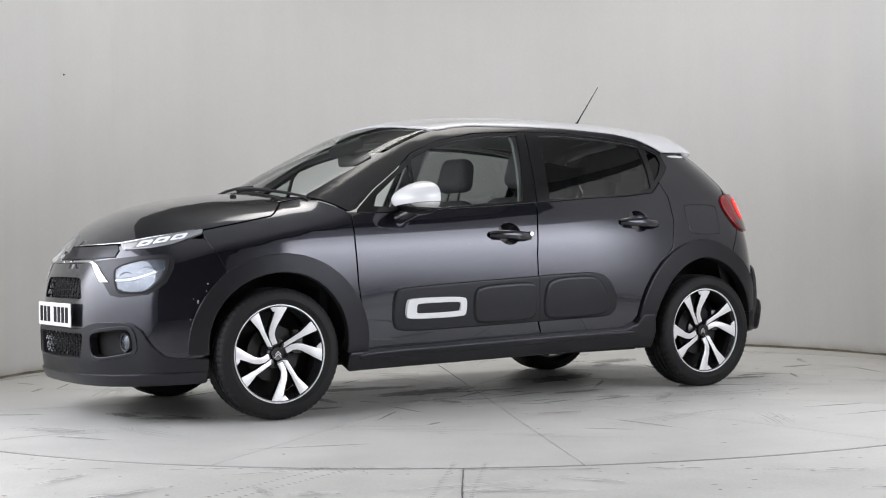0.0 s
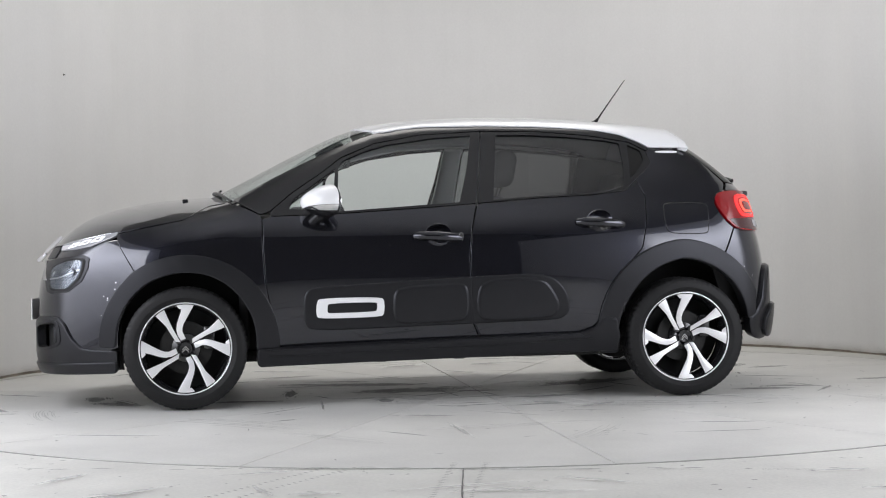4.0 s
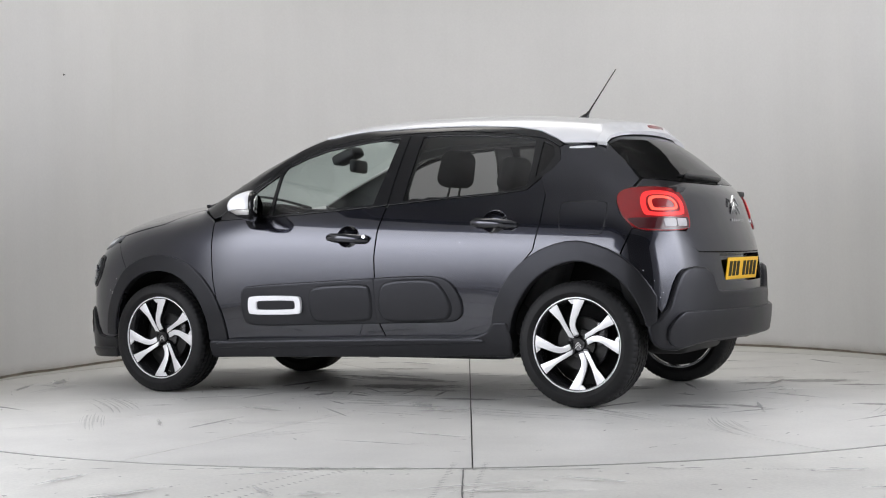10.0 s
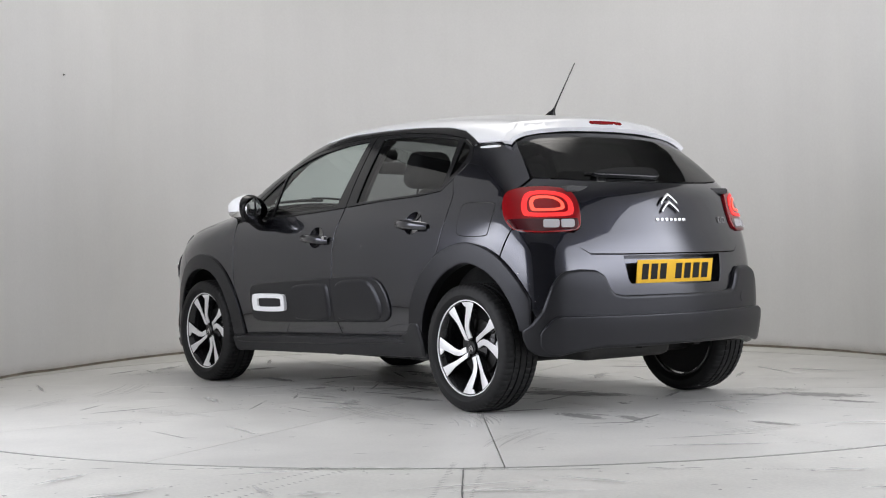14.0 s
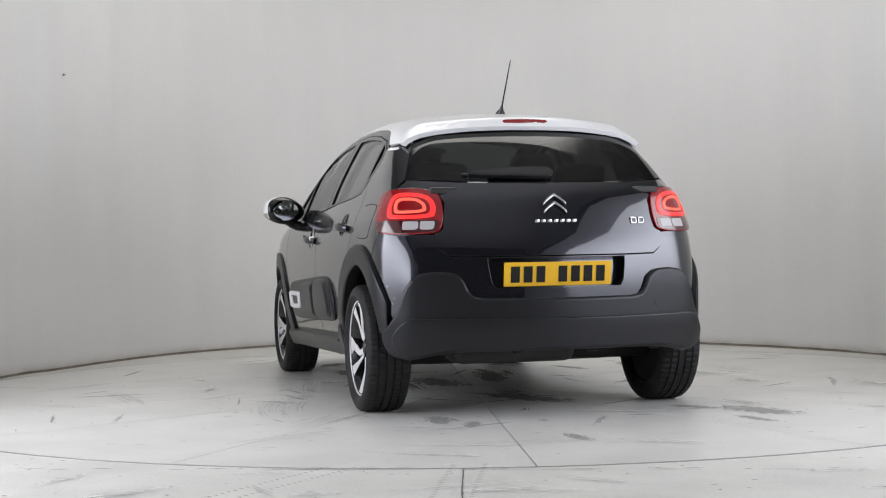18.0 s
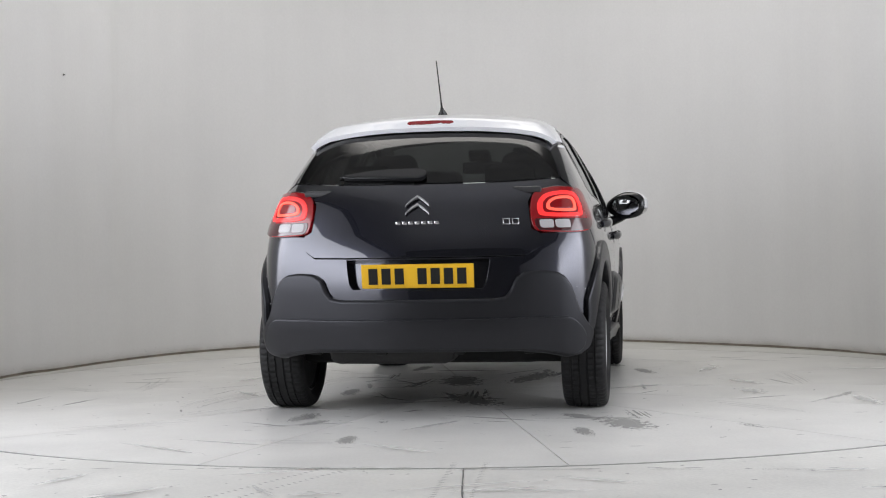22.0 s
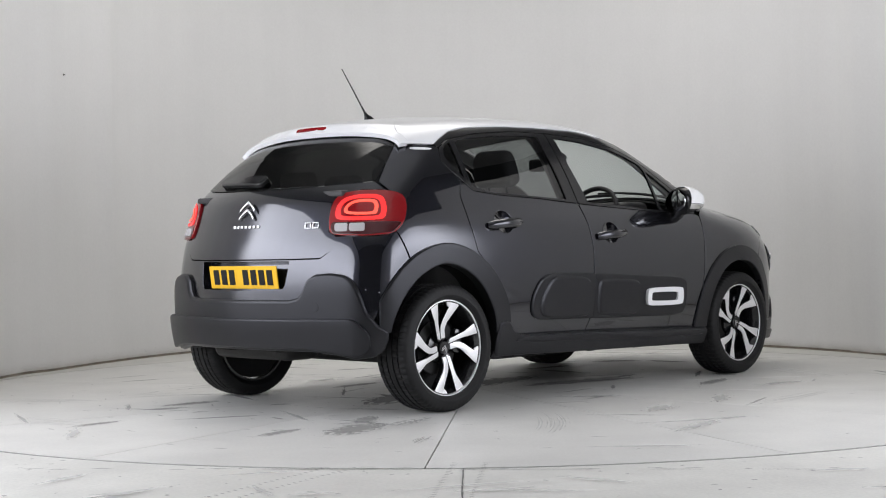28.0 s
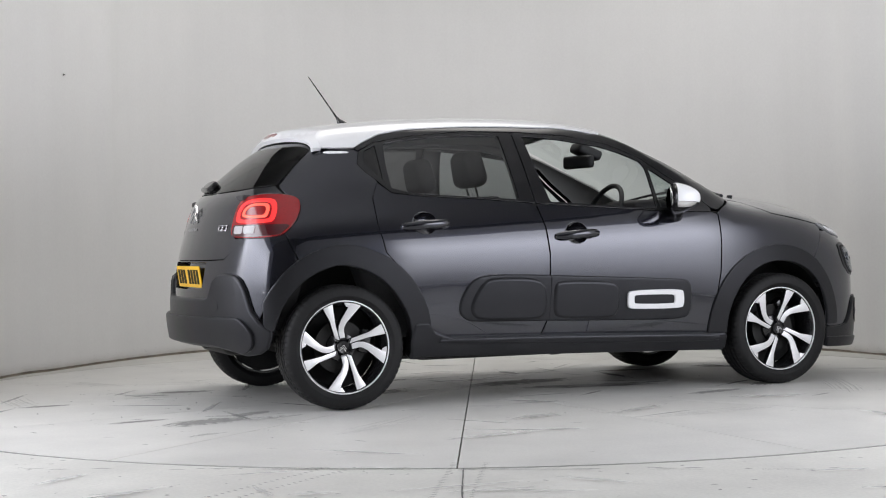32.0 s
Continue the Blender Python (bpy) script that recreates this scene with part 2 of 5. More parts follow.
def resample(pts, step, unit):
    out = []
    for i, a in enumerate(pts):
        b = pts[(i + 1) % len(pts)]
        d = math.hypot((b[0] - a[0]) * unit[0], (b[1] - a[1]) * unit[1])
        n = max(1, int(round(d / step)))
        if d < 0.0008:
            continue
        out += [(a[0] + (b[0] - a[0]) * k / n, a[1] + (b[1] - a[1]) * k / n) for k in range(n)]
    return out


def inside(poly, q):
    x, y = q[:, 0], q[:, 1]
    res = np.zeros(len(q), bool)
    px, py = poly[:, 0], poly[:, 1]
    j = len(poly) - 1
    for i in range(len(poly)):
        cross = ((py[i] > y) != (py[j] > y)) & (x < (px[j] - px[i]) * (y - py[i]) / (py[j] - py[i] + 1e-12) + px[i])
        res ^= cross
        j = i
    return res


from mathutils import geometry


def skin(kind, outline, off=0.0, thick=0.012, holes=(), corner=1, step=0.02, grid=0.04, side=1, laid=None, facing=None, lip=0.0025, inset=0.002):
    """Vertices, faces and normals of a sheet laid on the body, with turned-in edges."""
    laid, facing = laid or wrap, facing or normal
    unit = UNIT[kind]
    loops = [resample(rounded(list(outline), corner, None, unit) if corner else list(outline), step, unit)]
    loops += [resample(rounded(list(h), corner, None, unit) if corner else list(h), step, unit) for h in holes]
    sc = np.array(unit)
    polys = [np.array(l) * sc for l in loops]
    tg = np.roll(polys[0], -1, 0) - np.roll(polys[0], 1, 0)
    tg /= np.linalg.norm(tg, axis=1, keepdims=True) + 1e-9
    turn = np.sign(((polys[0][:, 0] * np.roll(polys[0][:, 1], -1)) - (np.roll(polys[0][:, 0], -1) * polys[0][:, 1])).sum())
    polys[0] = polys[0] + turn * inset * np.stack([-tg[:, 1], tg[:, 0]], 1)
    lo, hi = polys[0].min(0), polys[0].max(0)
    gx, gy = np.meshgrid(np.arange(lo[0] + grid / 2, hi[0], grid), np.arange(lo[1] + grid / 2, hi[1], grid))
    q = np.stack([gx.ravel(), gy.ravel()], 1)
    q[:, 0] += 0.001 * np.sin(q[:, 1] * 37)
    keep = inside(polys[0], q)
    for h in polys[1:]:
        keep &= ~inside(h, q)
    rim = np.concatenate(polys)
    q = q[keep]
    if len(q):
        far = np.array([((rim - a) ** 2).sum(1).min() > (0.4 * min(grid, step * 1.5)) ** 2 for a in q])
        q = q[far]
    pts = np.concatenate([rim, q])
    edges, base = [], 0
    for p in polys:
        edges += [(base + i, base + (i + 1) % len(p)) for i in range(len(p))]
        base += len(p)
    v2, _, f2, _, _, _ = geometry.delaunay_2d_cdt([Vector(p) for p in pts], edges, [], 1, 1e-6)
    v2 = np.array([(v.x, v.y) for v in v2])
    tri = np.array([(f[0], f[i], f[i + 1]) for f in f2 for i in range(1, len(f) - 1)])
    cen = v2[tri].mean(1)
    ok = inside(polys[0], cen)
    for h in polys[1:]:
        ok &= ~inside(h, cen)
    tri = tri[ok]
    p3 = laid(kind, v2 / sc, off)
    nn = facing(p3)
    a, b, c = p3[tri[:, 0]], p3[tri[:, 1]], p3[tri[:, 2]]
    wrong = (np.cross(b - a, c - a) * nn[tri[:, 0]]).sum(1) < 0
    tri[wrong] = tri[wrong][:, ::-1]
    verts, norms, faces = [p3], [nn], [tri]
    count = len(p3)
    for k, p in enumerate(polys):
        e = laid(kind, p / sc, off)
        m = facing(e)
        tang = np.roll(e, -1, 0) - np.roll(e, 1, 0)
        outw = np.cross(tang, m)
        outw /= np.linalg.norm(outw, axis=1, keepdims=True) + 1e-9
        area2 = ((p[:, 0] * np.roll(p[:, 1], -1)) - (np.roll(p[:, 0], -1) * p[:, 1])).sum()
        # turn the edge normal away from the sheet
        mid = (p + np.roll(p, -1, 0)) / 2
        probe = e + outw * 0.003
        if kind == "side":
            pr = probe[:, [0, 2]]
        elif kind == "top":
            pr = probe[:, [0, 1]]
        elif kind == "brow":
            pr = np.stack([probe[:, 1], np.degrees(np.arctan2(probe[:, 2] - BROW[1], BROW[0] - probe[:, 0]))], 1)
        else:
            ax = FRONT if kind == "front" else REAR
            sg = 1 if kind == "front" else -1
            pr = np.stack([np.degrees(np.arctan2(probe[:, 1], sg * (probe[:, 0] - ax))), probe[:, 2]], 1)
        isin = inside(p, pr * sc)
        bad = isin.mean() > 0.5 if k == 0 else isin.mean() < 0.5
        if bad:
            outw = -outw
        n = len(e)
        ring0, ring1 = e + outw * lip * 0.6 - m * lip * 0.6, e + outw * lip * 0.6 - m * thick
        rn = (outw + m) / np.sqrt(2)
        verts += [e, ring0, ring0, ring1]
        norms += [m, rn, outw, outw]
        i = np.arange(n)
        j = (i + 1) % n
        for r in (0, 2):
            s0, s1 = count + r * n, count + (r + 1) * n
            quad = np.stack([s0 + i, s0 + j, s1 + j, s1 + i], 1)
            ea, eb, ec = e, np.roll(e, -1, 0), (ring0 if r == 0 else ring1)
            w = (np.cross(eb - ea, ec - ea) * (rn if r == 0 else outw)).sum(1).mean() < 0
            faces.append(quad[:, ::-1] if w else quad)
        count += 4 * n
    verts, norms = np.concatenate(verts), np.concatenate(norms)
    faces = [tuple(int(i) for i in f) for g in faces for f in g]
    if side < 0:
        verts, norms = verts * (1, -1, 1), norms * (1, -1, 1)
        faces = [f[::-1] for f in faces]
    return verts, norms, faces


def mesh_of(name, parts):
    """One mesh from several sheets, with their own smooth normals."""
    vs, ns, fs, base = [], [], [], 0
    for v, n, f in parts:
        vs.append(v)
        ns.append(n)
        fs += [tuple(i + base for i in q) for q in f]
        base += len(v)
    me = bpy.data.meshes.new(name)
    me.from_pydata([tuple(map(float, p)) for p in np.concatenate(vs)], [], fs)
    me.polygons.foreach_set("use_smooth", [True] * len(me.polygons))
    me.normals_split_custom_set_from_vertices([tuple(map(float, p)) for p in np.concatenate(ns)])
    return me


def under(name, me, material, parent, label=""):
    ob = new(name, me)
    if material and not me.materials:
        me.materials.append(material)
    ob.parent = parent
    if label:
        ob["label"] = label
    return ob


def panel(name, kind, outline, material, parent, label="", **kw):
    return under(name, mesh_of(name, [skin(kind, outline, **kw)]), material, parent, label)


def pair(name, kind, outline, material, parent, label="", **kw):
    return [panel(name, kind, outline, material, parent, label, side=s, **kw) for s in (1, -1)]


def part(name, bm, material, parent, label="", flat=False):
    me = bpy.data.meshes.new(name)
    bm.normal_update()
    bm.to_mesh(me)
    bm.free()
    if not flat:
        me.polygons.foreach_set("use_smooth", [True] * len(me.polygons))
        me.set_sharp_from_angle(angle=radians(35))
    return under(name, me, material, parent, label)


def box_bm(size, at=(0, 0, 0), bevel=0.01, segs=2, m=None):
    bm = bmesh.new()
    bmesh.ops.create_cube(bm, size=1, matrix=Matrix.Diagonal((*size, 1)))
    if bevel:
        bmesh.ops.bevel(bm, geom=bm.edges[:], offset=bevel, segments=segs, profile=0.5, affect="EDGES")
    bm.transform(Matrix.Translation(at) @ (m or Matrix()))
    return bm


def lathe_bm(profile, n=64, closed=False):
    """A ring or disc about the y axis from (y, radius) pairs."""
    bm = bmesh.new()
    rings = []
    for y, r in profile:
        rings.append([bm.verts.new((r * math.cos(2 * math.pi * i / n), y, r * math.sin(2 * math.pi * i / n))) for i in range(n)])
    for a, b in zip(rings, rings[1:] + ([rings[0]] if closed else [])):
        for i in range(n):
            bm.faces.new((a[i], a[(i + 1) % n], b[(i + 1) % n], b[i]))
    bmesh.ops.recalc_face_normals(bm, faces=bm.faces[:])
    return bm


def tube_bm(points, radius, n=8):
    """A round rod along a path; radius may be a list."""
    bm = bmesh.new()
    rings = []
    pts = [Vector(p) for p in points]
    rad = radius if isinstance(radius, (list, tuple)) else [radius] * len(pts)
    for i, p in enumerate(pts):
        d = (pts[min(i + 1, len(pts) - 1)] - pts[max(i - 1, 0)]).normalized()
        q = d.to_track_quat("Z", "Y")
        rings.append([bm.verts.new(p + q @ Vector((rad[i] * math.cos(2 * math.pi * k / n), rad[i] * math.sin(2 * math.pi * k / n), 0))) for k in range(n)])
    for a, b in zip(rings, rings[1:]):
        for i in range(n):
            bm.faces.new((a[i], a[(i + 1) % n], b[(i + 1) % n], b[i]))
    bm.faces.new(rings[0][::-1])
    bm.faces.new(rings[-1])
    bmesh.ops.recalc_face_normals(bm, faces=bm.faces[:])
    return bm


def plate_bm(outline, depth, bevel=0.0):
    """An outline in the x-z plane given depth along y, its front at y = 0 towards +y."""
    bm = bmesh.new()
    a = [bm.verts.new((x, 0, z)) for x, z in outline]
    f = bm.faces.new(a)
    r = bmesh.ops.extrude_face_region(bm, geom=[f])
    bmesh.ops.translate(bm, verts=[v for v in r["geom"] if isinstance(v, bmesh.types.BMVert)], vec=(0, -depth, 0))
    bmesh.ops.recalc_face_normals(bm, faces=bm.faces[:])
    if bevel:
        es = [e for e in bm.edges if all(abs(v.co.y) < 1e-6 for v in e.verts)]
        bmesh.ops.bevel(bm, geom=es, offset=bevel, segments=2, profile=0.5, affect="EDGES")
    return bm


def join_bm(*bms):
    out = bmesh.new()
    for b in bms:
        me = bpy.data.meshes.new("tmp")
        b.to_mesh(me)
        b.free()
        out.from_mesh(me)
        bpy.data.meshes.remove(me)
    return out


# ---- the studio ----
def spline(pts, n):
    """Even points along a smooth curve through a few plan points."""
    p = np.array(pts, float)
    p = np.concatenate([[2 * p[0] - p[1]], p, [2 * p[-1] - p[-2]]])
    out = []
    for i in range(1, len(p) - 2):
        for t in np.linspace(0, 1, 40, endpoint=False):
            a, b, c, d = p[i - 1], p[i], p[i + 1], p[i + 2]
            out.append(0.5 * (2 * b + (c - a) * t + (2 * a - 5 * b + 4 * c - d) * t * t + (3 * b - a - 3 * c + d) * t ** 3))
    out = np.array(out + [p[-2]])
    s = np.concatenate([[0], np.cumsum(np.linalg.norm(np.diff(out, axis=0), axis=1))])
    q = np.linspace(0, s[-1], n)
    return np.stack([np.interp(q, s, out[:, 0]), np.interp(q, s, out[:, 1])], 1)


FLOOR = mat("painted_concrete", (0.59, 0.585, 0.552), 0.45, bump=0.15, scale=70, grain=0.07, mottle=0.10, mottle_scale=2.2)
TURN = mat("turntable_concrete", (0.635, 0.63, 0.603), 0.36, bump=0.10, scale=80, grain=0.05, mottle=0.10, mottle_scale=1.6)
WALL = mat("backdrop_cloth", (0.765, 0.765, 0.762), 0.9, bump=0.15, scale=60, grain=0.015, mottle=0.03, mottle_scale=0.7)


def fold_streaked(m, amount):
    """Faint upright streaks in the colour, standing in for fold shading on hung cloth."""
    t = m.node_tree
    b = t.nodes["Principled BSDF"]
    old = b.inputs["Base Color"].links[0].from_socket
    co = t.nodes.new("ShaderNodeTexCoord")
    mp = t.nodes.new("ShaderNodeMapping")
    mp.inputs["Scale"].default_value = (5.0, 5.0, 0.22)
    t.links.new(co.outputs["Object"], mp.inputs["Vector"])
    n = t.nodes.new("ShaderNodeTexNoise")
    n.inputs["Scale"].default_value, n.inputs["Detail"].default_value = 1.0, 5
    t.links.new(mp.outputs[0], n.inputs["Vector"])
    r = t.nodes.new("ShaderNodeMapRange")
    r.inputs["From Min"].default_value, r.inputs["From Max"].default_value = 0.3, 0.7
    r.inputs["To Min"].default_value, r.inputs["To Max"].default_value = 1 - amount, 1 + amount
    t.links.new(n.outputs["Fac"], r.inputs["Value"])
    v = t.nodes.new("ShaderNodeVectorMath")
    v.operation = "SCALE"
    t.links.new(old, v.inputs[0])
    t.links.new(r.outputs["Result"], v.inputs["Scale"])
    t.links.new(v.outputs[0], b.inputs["Base Color"])


fold_streaked(WALL, 0.014)
BLACKOUT = mat("dark_wall", (0.12, 0.12, 0.12), 0.9, grain=0.1)
CEILING = mat("pale_ceiling", (0.75, 0.75, 0.74), 0.9, grain=0.1)
SEAM = mat("seam_shade_dirt", (0.10, 0.10, 0.095), 0.9, grain=0.3, scale=50)
BASE = mat("wall_foot", (0.22, 0.195, 0.16), 0.9, grain=0.35, scale=25, mottle=0.4, mottle_scale=4)

PLAN = [(-3.3, -9.6), (-3.25, -5), (-3.2, -1.5), (-2.98, 1.02), (-2.79, 1.64), (-2.57, 2.33), (-2.29, 2.95), (-1.94, 3.42), (-1.38, 3.88), (-0.6, 4.17),
        (0.4, 4.1), (1.1, 3.8), (1.64, 3.36), (2.18, 2.83), (2.51, 2.38), (2.82, 1.76), (3.1, 0.6), (3.22, -1.5), (3.25, -5), (3.3, -9.6)]


def wall_sheet():
    """The tall cloth backdrop, bent round the turntable, with shallow folds."""
    line = spline(PLAN, 420)
    tan = np.gradient(line, axis=0)
    nrm = np.stack([tan[:, 1], -tan[:, 0]], 1)
    nrm /= np.linalg.norm(nrm, axis=1, keepdims=True)
    hs = [0.012, 0.25, 0.6, 1.0, 1.5, 2.0, 2.5, 2.8, 3.1]
    bm = bmesh.new()
    rows = []
    s = np.arange(len(line)) * 1.0
    creases = [int(np.argmin(((line - np.array(q)) ** 2).sum(1))) for q in ((-2.6, 2.25), (2.72, 1.95), (2.66, 2.08))]
    for back in (0.0, 0.06):
        for k, h in enumerate(hs):
            soft_fold = (0.006 * np.sin(s * 0.47 + 0.5 * np.sin(h) + 2 * np.sin(s * 0.09)) * np.sin(s * 0.031) ** 2 + 0.0025 * np.sin(s * 1.3 + 0.4 * h)) * min(1, 0.3 + 0.5 * h) + min(1, 0.05 + h / 0.7) * sum(0.05 * np.exp(-((s - k) / 1.3) ** 2) for k in creases)
            row = []
            for i, (p, n) in enumerate(zip(line, nrm)):
                q = p + n * (soft_fold[i] if not back else -back)
                row.append(bm.verts.new((q[0], q[1], h)))
            rows.append(row)
    m = len(hs)
    for g in (0, m):
        for a, b in zip(rows[g:g + m - 1], rows[g + 1:g + m]):
            for i in range(len(a) - 1):
                bm.faces.new((a[i], a[i + 1], b[i + 1], b[i]))
    for i in range(len(line) - 1):
        bm.faces.new((rows[m - 1][i], rows[m - 1][i + 1], rows[2 * m - 1][i + 1], rows[2 * m - 1][i]))
        bm.faces.new((rows[0][i], rows[0][i + 1], rows[m][i + 1], rows[m][i]))
    bmesh.ops.recalc_face_normals(bm, faces=bm.faces[:])
    return bm, line, nrm


wb, wline, wnrm = wall_sheet()
wall = part("wall_backdrop", wb, WALL, None)
# thin strip added for the brown dirt stripe along the wall's foot
strip_rows = []
foot_strip = bmesh.new()
for z, o in ((0.0, 0.003), (0.008, 0.004), (0.016, 0.003), (0.016, 0.0)):
    strip_rows.append([foot_strip.verts.new((q[0] + n[0] * o, q[1] + n[1] * o, z)) for q, n in zip(wline, wnrm)])
for ra, rb in zip(strip_rows, strip_rows[1:]):
    for i in range(len(ra) - 1):
        foot_strip.faces.new((ra[i], ra[i + 1], rb[i + 1], rb[i]))
part("foot_strip", foot_strip, BASE, wall)


def grime_mat():
    """Thin brown dirt on the foot of the cloth, thickest at the floor."""
    m = mat("foot_grime", (0.24, 0.20, 0.15), 0.9, grain=0.2, scale=30)
    t = m.node_tree
    co = t.nodes.new("ShaderNodeTexCoord")
    sep = t.nodes.new("ShaderNodeSeparateXYZ")
    t.links.new(co.outputs["Object"], sep.inputs[0])
    hi = t.nodes.new("ShaderNodeMapRange")
    hi.inputs["From Min"].default_value, hi.inputs["From Max"].default_value = 0.10, 0.01
    t.links.new(sep.outputs["Z"], hi.inputs["Value"])
    n = t.nodes.new("ShaderNodeTexNoise")
    n.inputs["Scale"].default_value, n.inputs["Detail"].default_value = 5.0, 7
    t.links.new(co.outputs["Object"], n.inputs["Vector"])
    p = t.nodes.new("ShaderNodeMath")
    p.operation = "POWER"
    p.inputs[1].default_value = 2.6
    t.links.new(hi.outputs["Result"], p.inputs[0])
    q = t.nodes.new("ShaderNodeMath")
    q.operation = "MULTIPLY"
    t.links.new(p.outputs[0], q.inputs[0])
    t.links.new(n.outputs["Fac"], q.inputs[1])
    t.links.new(q.outputs[0], t.nodes["Principled BSDF"].inputs["Alpha"])
    return m


grime = bmesh.new()
low = [grime.verts.new((q[0] + n[0] * 0.042, q[1] + n[1] * 0.042, 0.012)) for q, n in zip(wline, wnrm)]
top = [grime.verts.new((q[0] + n[0] * 0.042, q[1] + n[1] * 0.042, 0.10)) for q, n in zip(wline, wnrm)]
for i in range(len(low) - 1):
    grime.faces.new((low[i], low[i + 1], top[i + 1], top[i]))
part("grime", grime, grime_mat(), wall)
tagged(wall, "tall pale grey cloth backdrop wall curved round the turntable", "backdrop wall", kind="structure")

DISC = 3.066


def ring_floor():
    """The floor sheet with the round opening for the turntable."""
    bm = bmesh.new()
    n = 256
    inner = [bm.verts.new((3.092 * math.cos(2 * math.pi * i / n), 3.092 * math.sin(2 * math.pi * i / n), 0)) for i in range(n)]
    low = [bm.verts.new((v.co.x, v.co.y, -0.08)) for v in inner]
    outer = [bm.verts.new((14 * math.cos(2 * math.pi * i / n), 14 * math.sin(2 * math.pi * i / n), 0)) for i in range(n)]
    for i in range(n):
        j = (i + 1) % n
        bm.faces.new((inner[i], inner[j], outer[j], outer[i]))
        bm.faces.new((low[i], low[j], inner[j], inner[i]))
    bm.faces.new([v for v in low])
    bmesh.ops.recalc_face_normals(bm, faces=bm.faces[:])
    return bm


# dark ring 3 mm down, painting the shade of the open groove
gap = part("turntable_gap", lathe_bm([(-0.003, 3.0), (-0.003, 3.2)], 128), SEAM, None)
gap.rotation_euler = (radians(90), 0, 0)
tagged(gap, "dark ring painting the shade of the gap round the turntable", "gap", kind="structure")
floor = part("floor", ring_floor(), FLOOR, None, flat=True)
tagged(floor, "worn pale grey painted concrete floor round the turntable", "floor", kind="structure")

turntable = tagged(new("turntable"), "round pale grey painted turntable flush with the floor", "turntable")


def wedge(a0, a1, gap):
    """One segment of the turntable, with a narrow joint at both sides."""
    bm = bmesh.new()
    n = 16
    out = [bm.verts.new((DISC * math.cos(a0 + (a1 - a0) * i / n), DISC * math.sin(a0 + (a1 - a0) * i / n), 0)) for i in range(n + 1)]
    mid = (a0 + a1) / 2
    back = gap / math.sin((a1 - a0) / 2)
    for v in out:
        r = v.co.length
        a = min(max(math.atan2(v.co.y, v.co.x), a0 + gap / r), a1 - gap / r)
        v.co = (r * math.cos(a), r * math.sin(a), 0)
    tip = bm.verts.new((back * math.cos(mid), back * math.sin(mid), 0))
    f = bm.faces.new([tip] + out)
    r = bmesh.ops.extrude_face_region(bm, geom=[f])
    bmesh.ops.translate(bm, verts=[v for v in r["geom"] if isinstance(v, bmesh.types.BMVert)], vec=(0, 0, -0.06))
    bmesh.ops.recalc_face_normals(bm, faces=bm.faces[:])
    return bm


SEGMENTS = 14
half = math.pi / SEGMENTS
first = part("segment", wedge(-half, half, 0.003), TURN, turntable, flat=True)
first.rotation_euler = (0, 0, radians(65.7) + half)
for k in range(1, SEGMENTS):
    seg = new("segment", first.data)
    seg.parent = turntable
    seg.rotation_euler = (0, 0, radians(65.7) + half + 2 * half * k)
tb = bmesh.new()
bmesh.ops.create_cone(tb, cap_ends=True, segments=128, radius1=3.03, radius2=3.03, depth=0.03)
bmesh.ops.translate(tb, verts=tb.verts[:], vec=(0, 0, -0.045))
part("under_plate", tb, SEAM, turntable, flat=True)


def stain_mat(name, colour, cover, scale, most):
    """Dried dirt with a ragged, broken edge."""
    m = mat(name, colour, 0.5, grain=0.2, scale=40)
    t = m.node_tree
    b = t.nodes["Principled BSDF"]
    co = t.nodes.new("ShaderNodeTexCoord")
    n = t.nodes.new("ShaderNodeTexNoise")
    n.inputs["Scale"].default_value, n.inputs["Detail"].default_value, n.inputs["Roughness"].default_value = scale, 6, 0.65
    t.links.new(co.outputs["Object"], n.inputs["Vector"])
    g = t.nodes.new("ShaderNodeTexGradient")
    g.gradient_type = "SPHERICAL"
    t.links.new(co.outputs["Object"], g.inputs["Vector"])
    s = t.nodes.new("ShaderNodeMath")
    s.operation = "MULTIPLY_ADD"
    s.inputs[1].default_value, s.inputs[2].default_value = 0.55, -0.62 + cover
    t.links.new(g.outputs["Fac"], s.inputs[0])
    ad = t.nodes.new("ShaderNodeMath")
    ad.operation = "ADD"
    t.links.new(s.outputs[0], ad.inputs[0])
    t.links.new(n.outputs["Fac"], ad.inputs[1])
    mr = t.nodes.new("ShaderNodeMapRange")
    mr.inputs["From Min"].default_value, mr.inputs["From Max"].default_value = 0.32, 0.42
    mr.inputs["To Max"].default_value = most
    t.links.new(ad.outputs[0], mr.inputs["Value"])
    t.links.new(mr.outputs["Result"], b.inputs["Alpha"])
    return m


STREAK = stain_mat("wet_scuff", (0.24, 0.235, 0.225), 0.21, 6.0, 0.5)
SCUFF = stain_mat("dry_scuff", (0.46, 0.455, 0.44), 0.34, 4.0, 0.24)
STAIN = stain_mat("dried_stain", (0.37, 0.365, 0.35), 0.17, 7.0, 0.7)
SMEAR = stain_mat("tyre_smear", (0.52, 0.52, 0.505), 0.16, 4.5, 0.40)
rs = random.Random(7)
sheet = bmesh.new()
bmesh.ops.create_circle(sheet, cap_ends=True, segments=24, radius=1.0)
stain_mesh, smear_mesh = bpy.data.meshes.new("stain"), bpy.data.meshes.new("smear")
for me, ma in ((stain_mesh, STAIN), (smear_mesh, SMEAR)):
    sheet.to_mesh(me)
    me.materials.append(ma)
sheet.free()


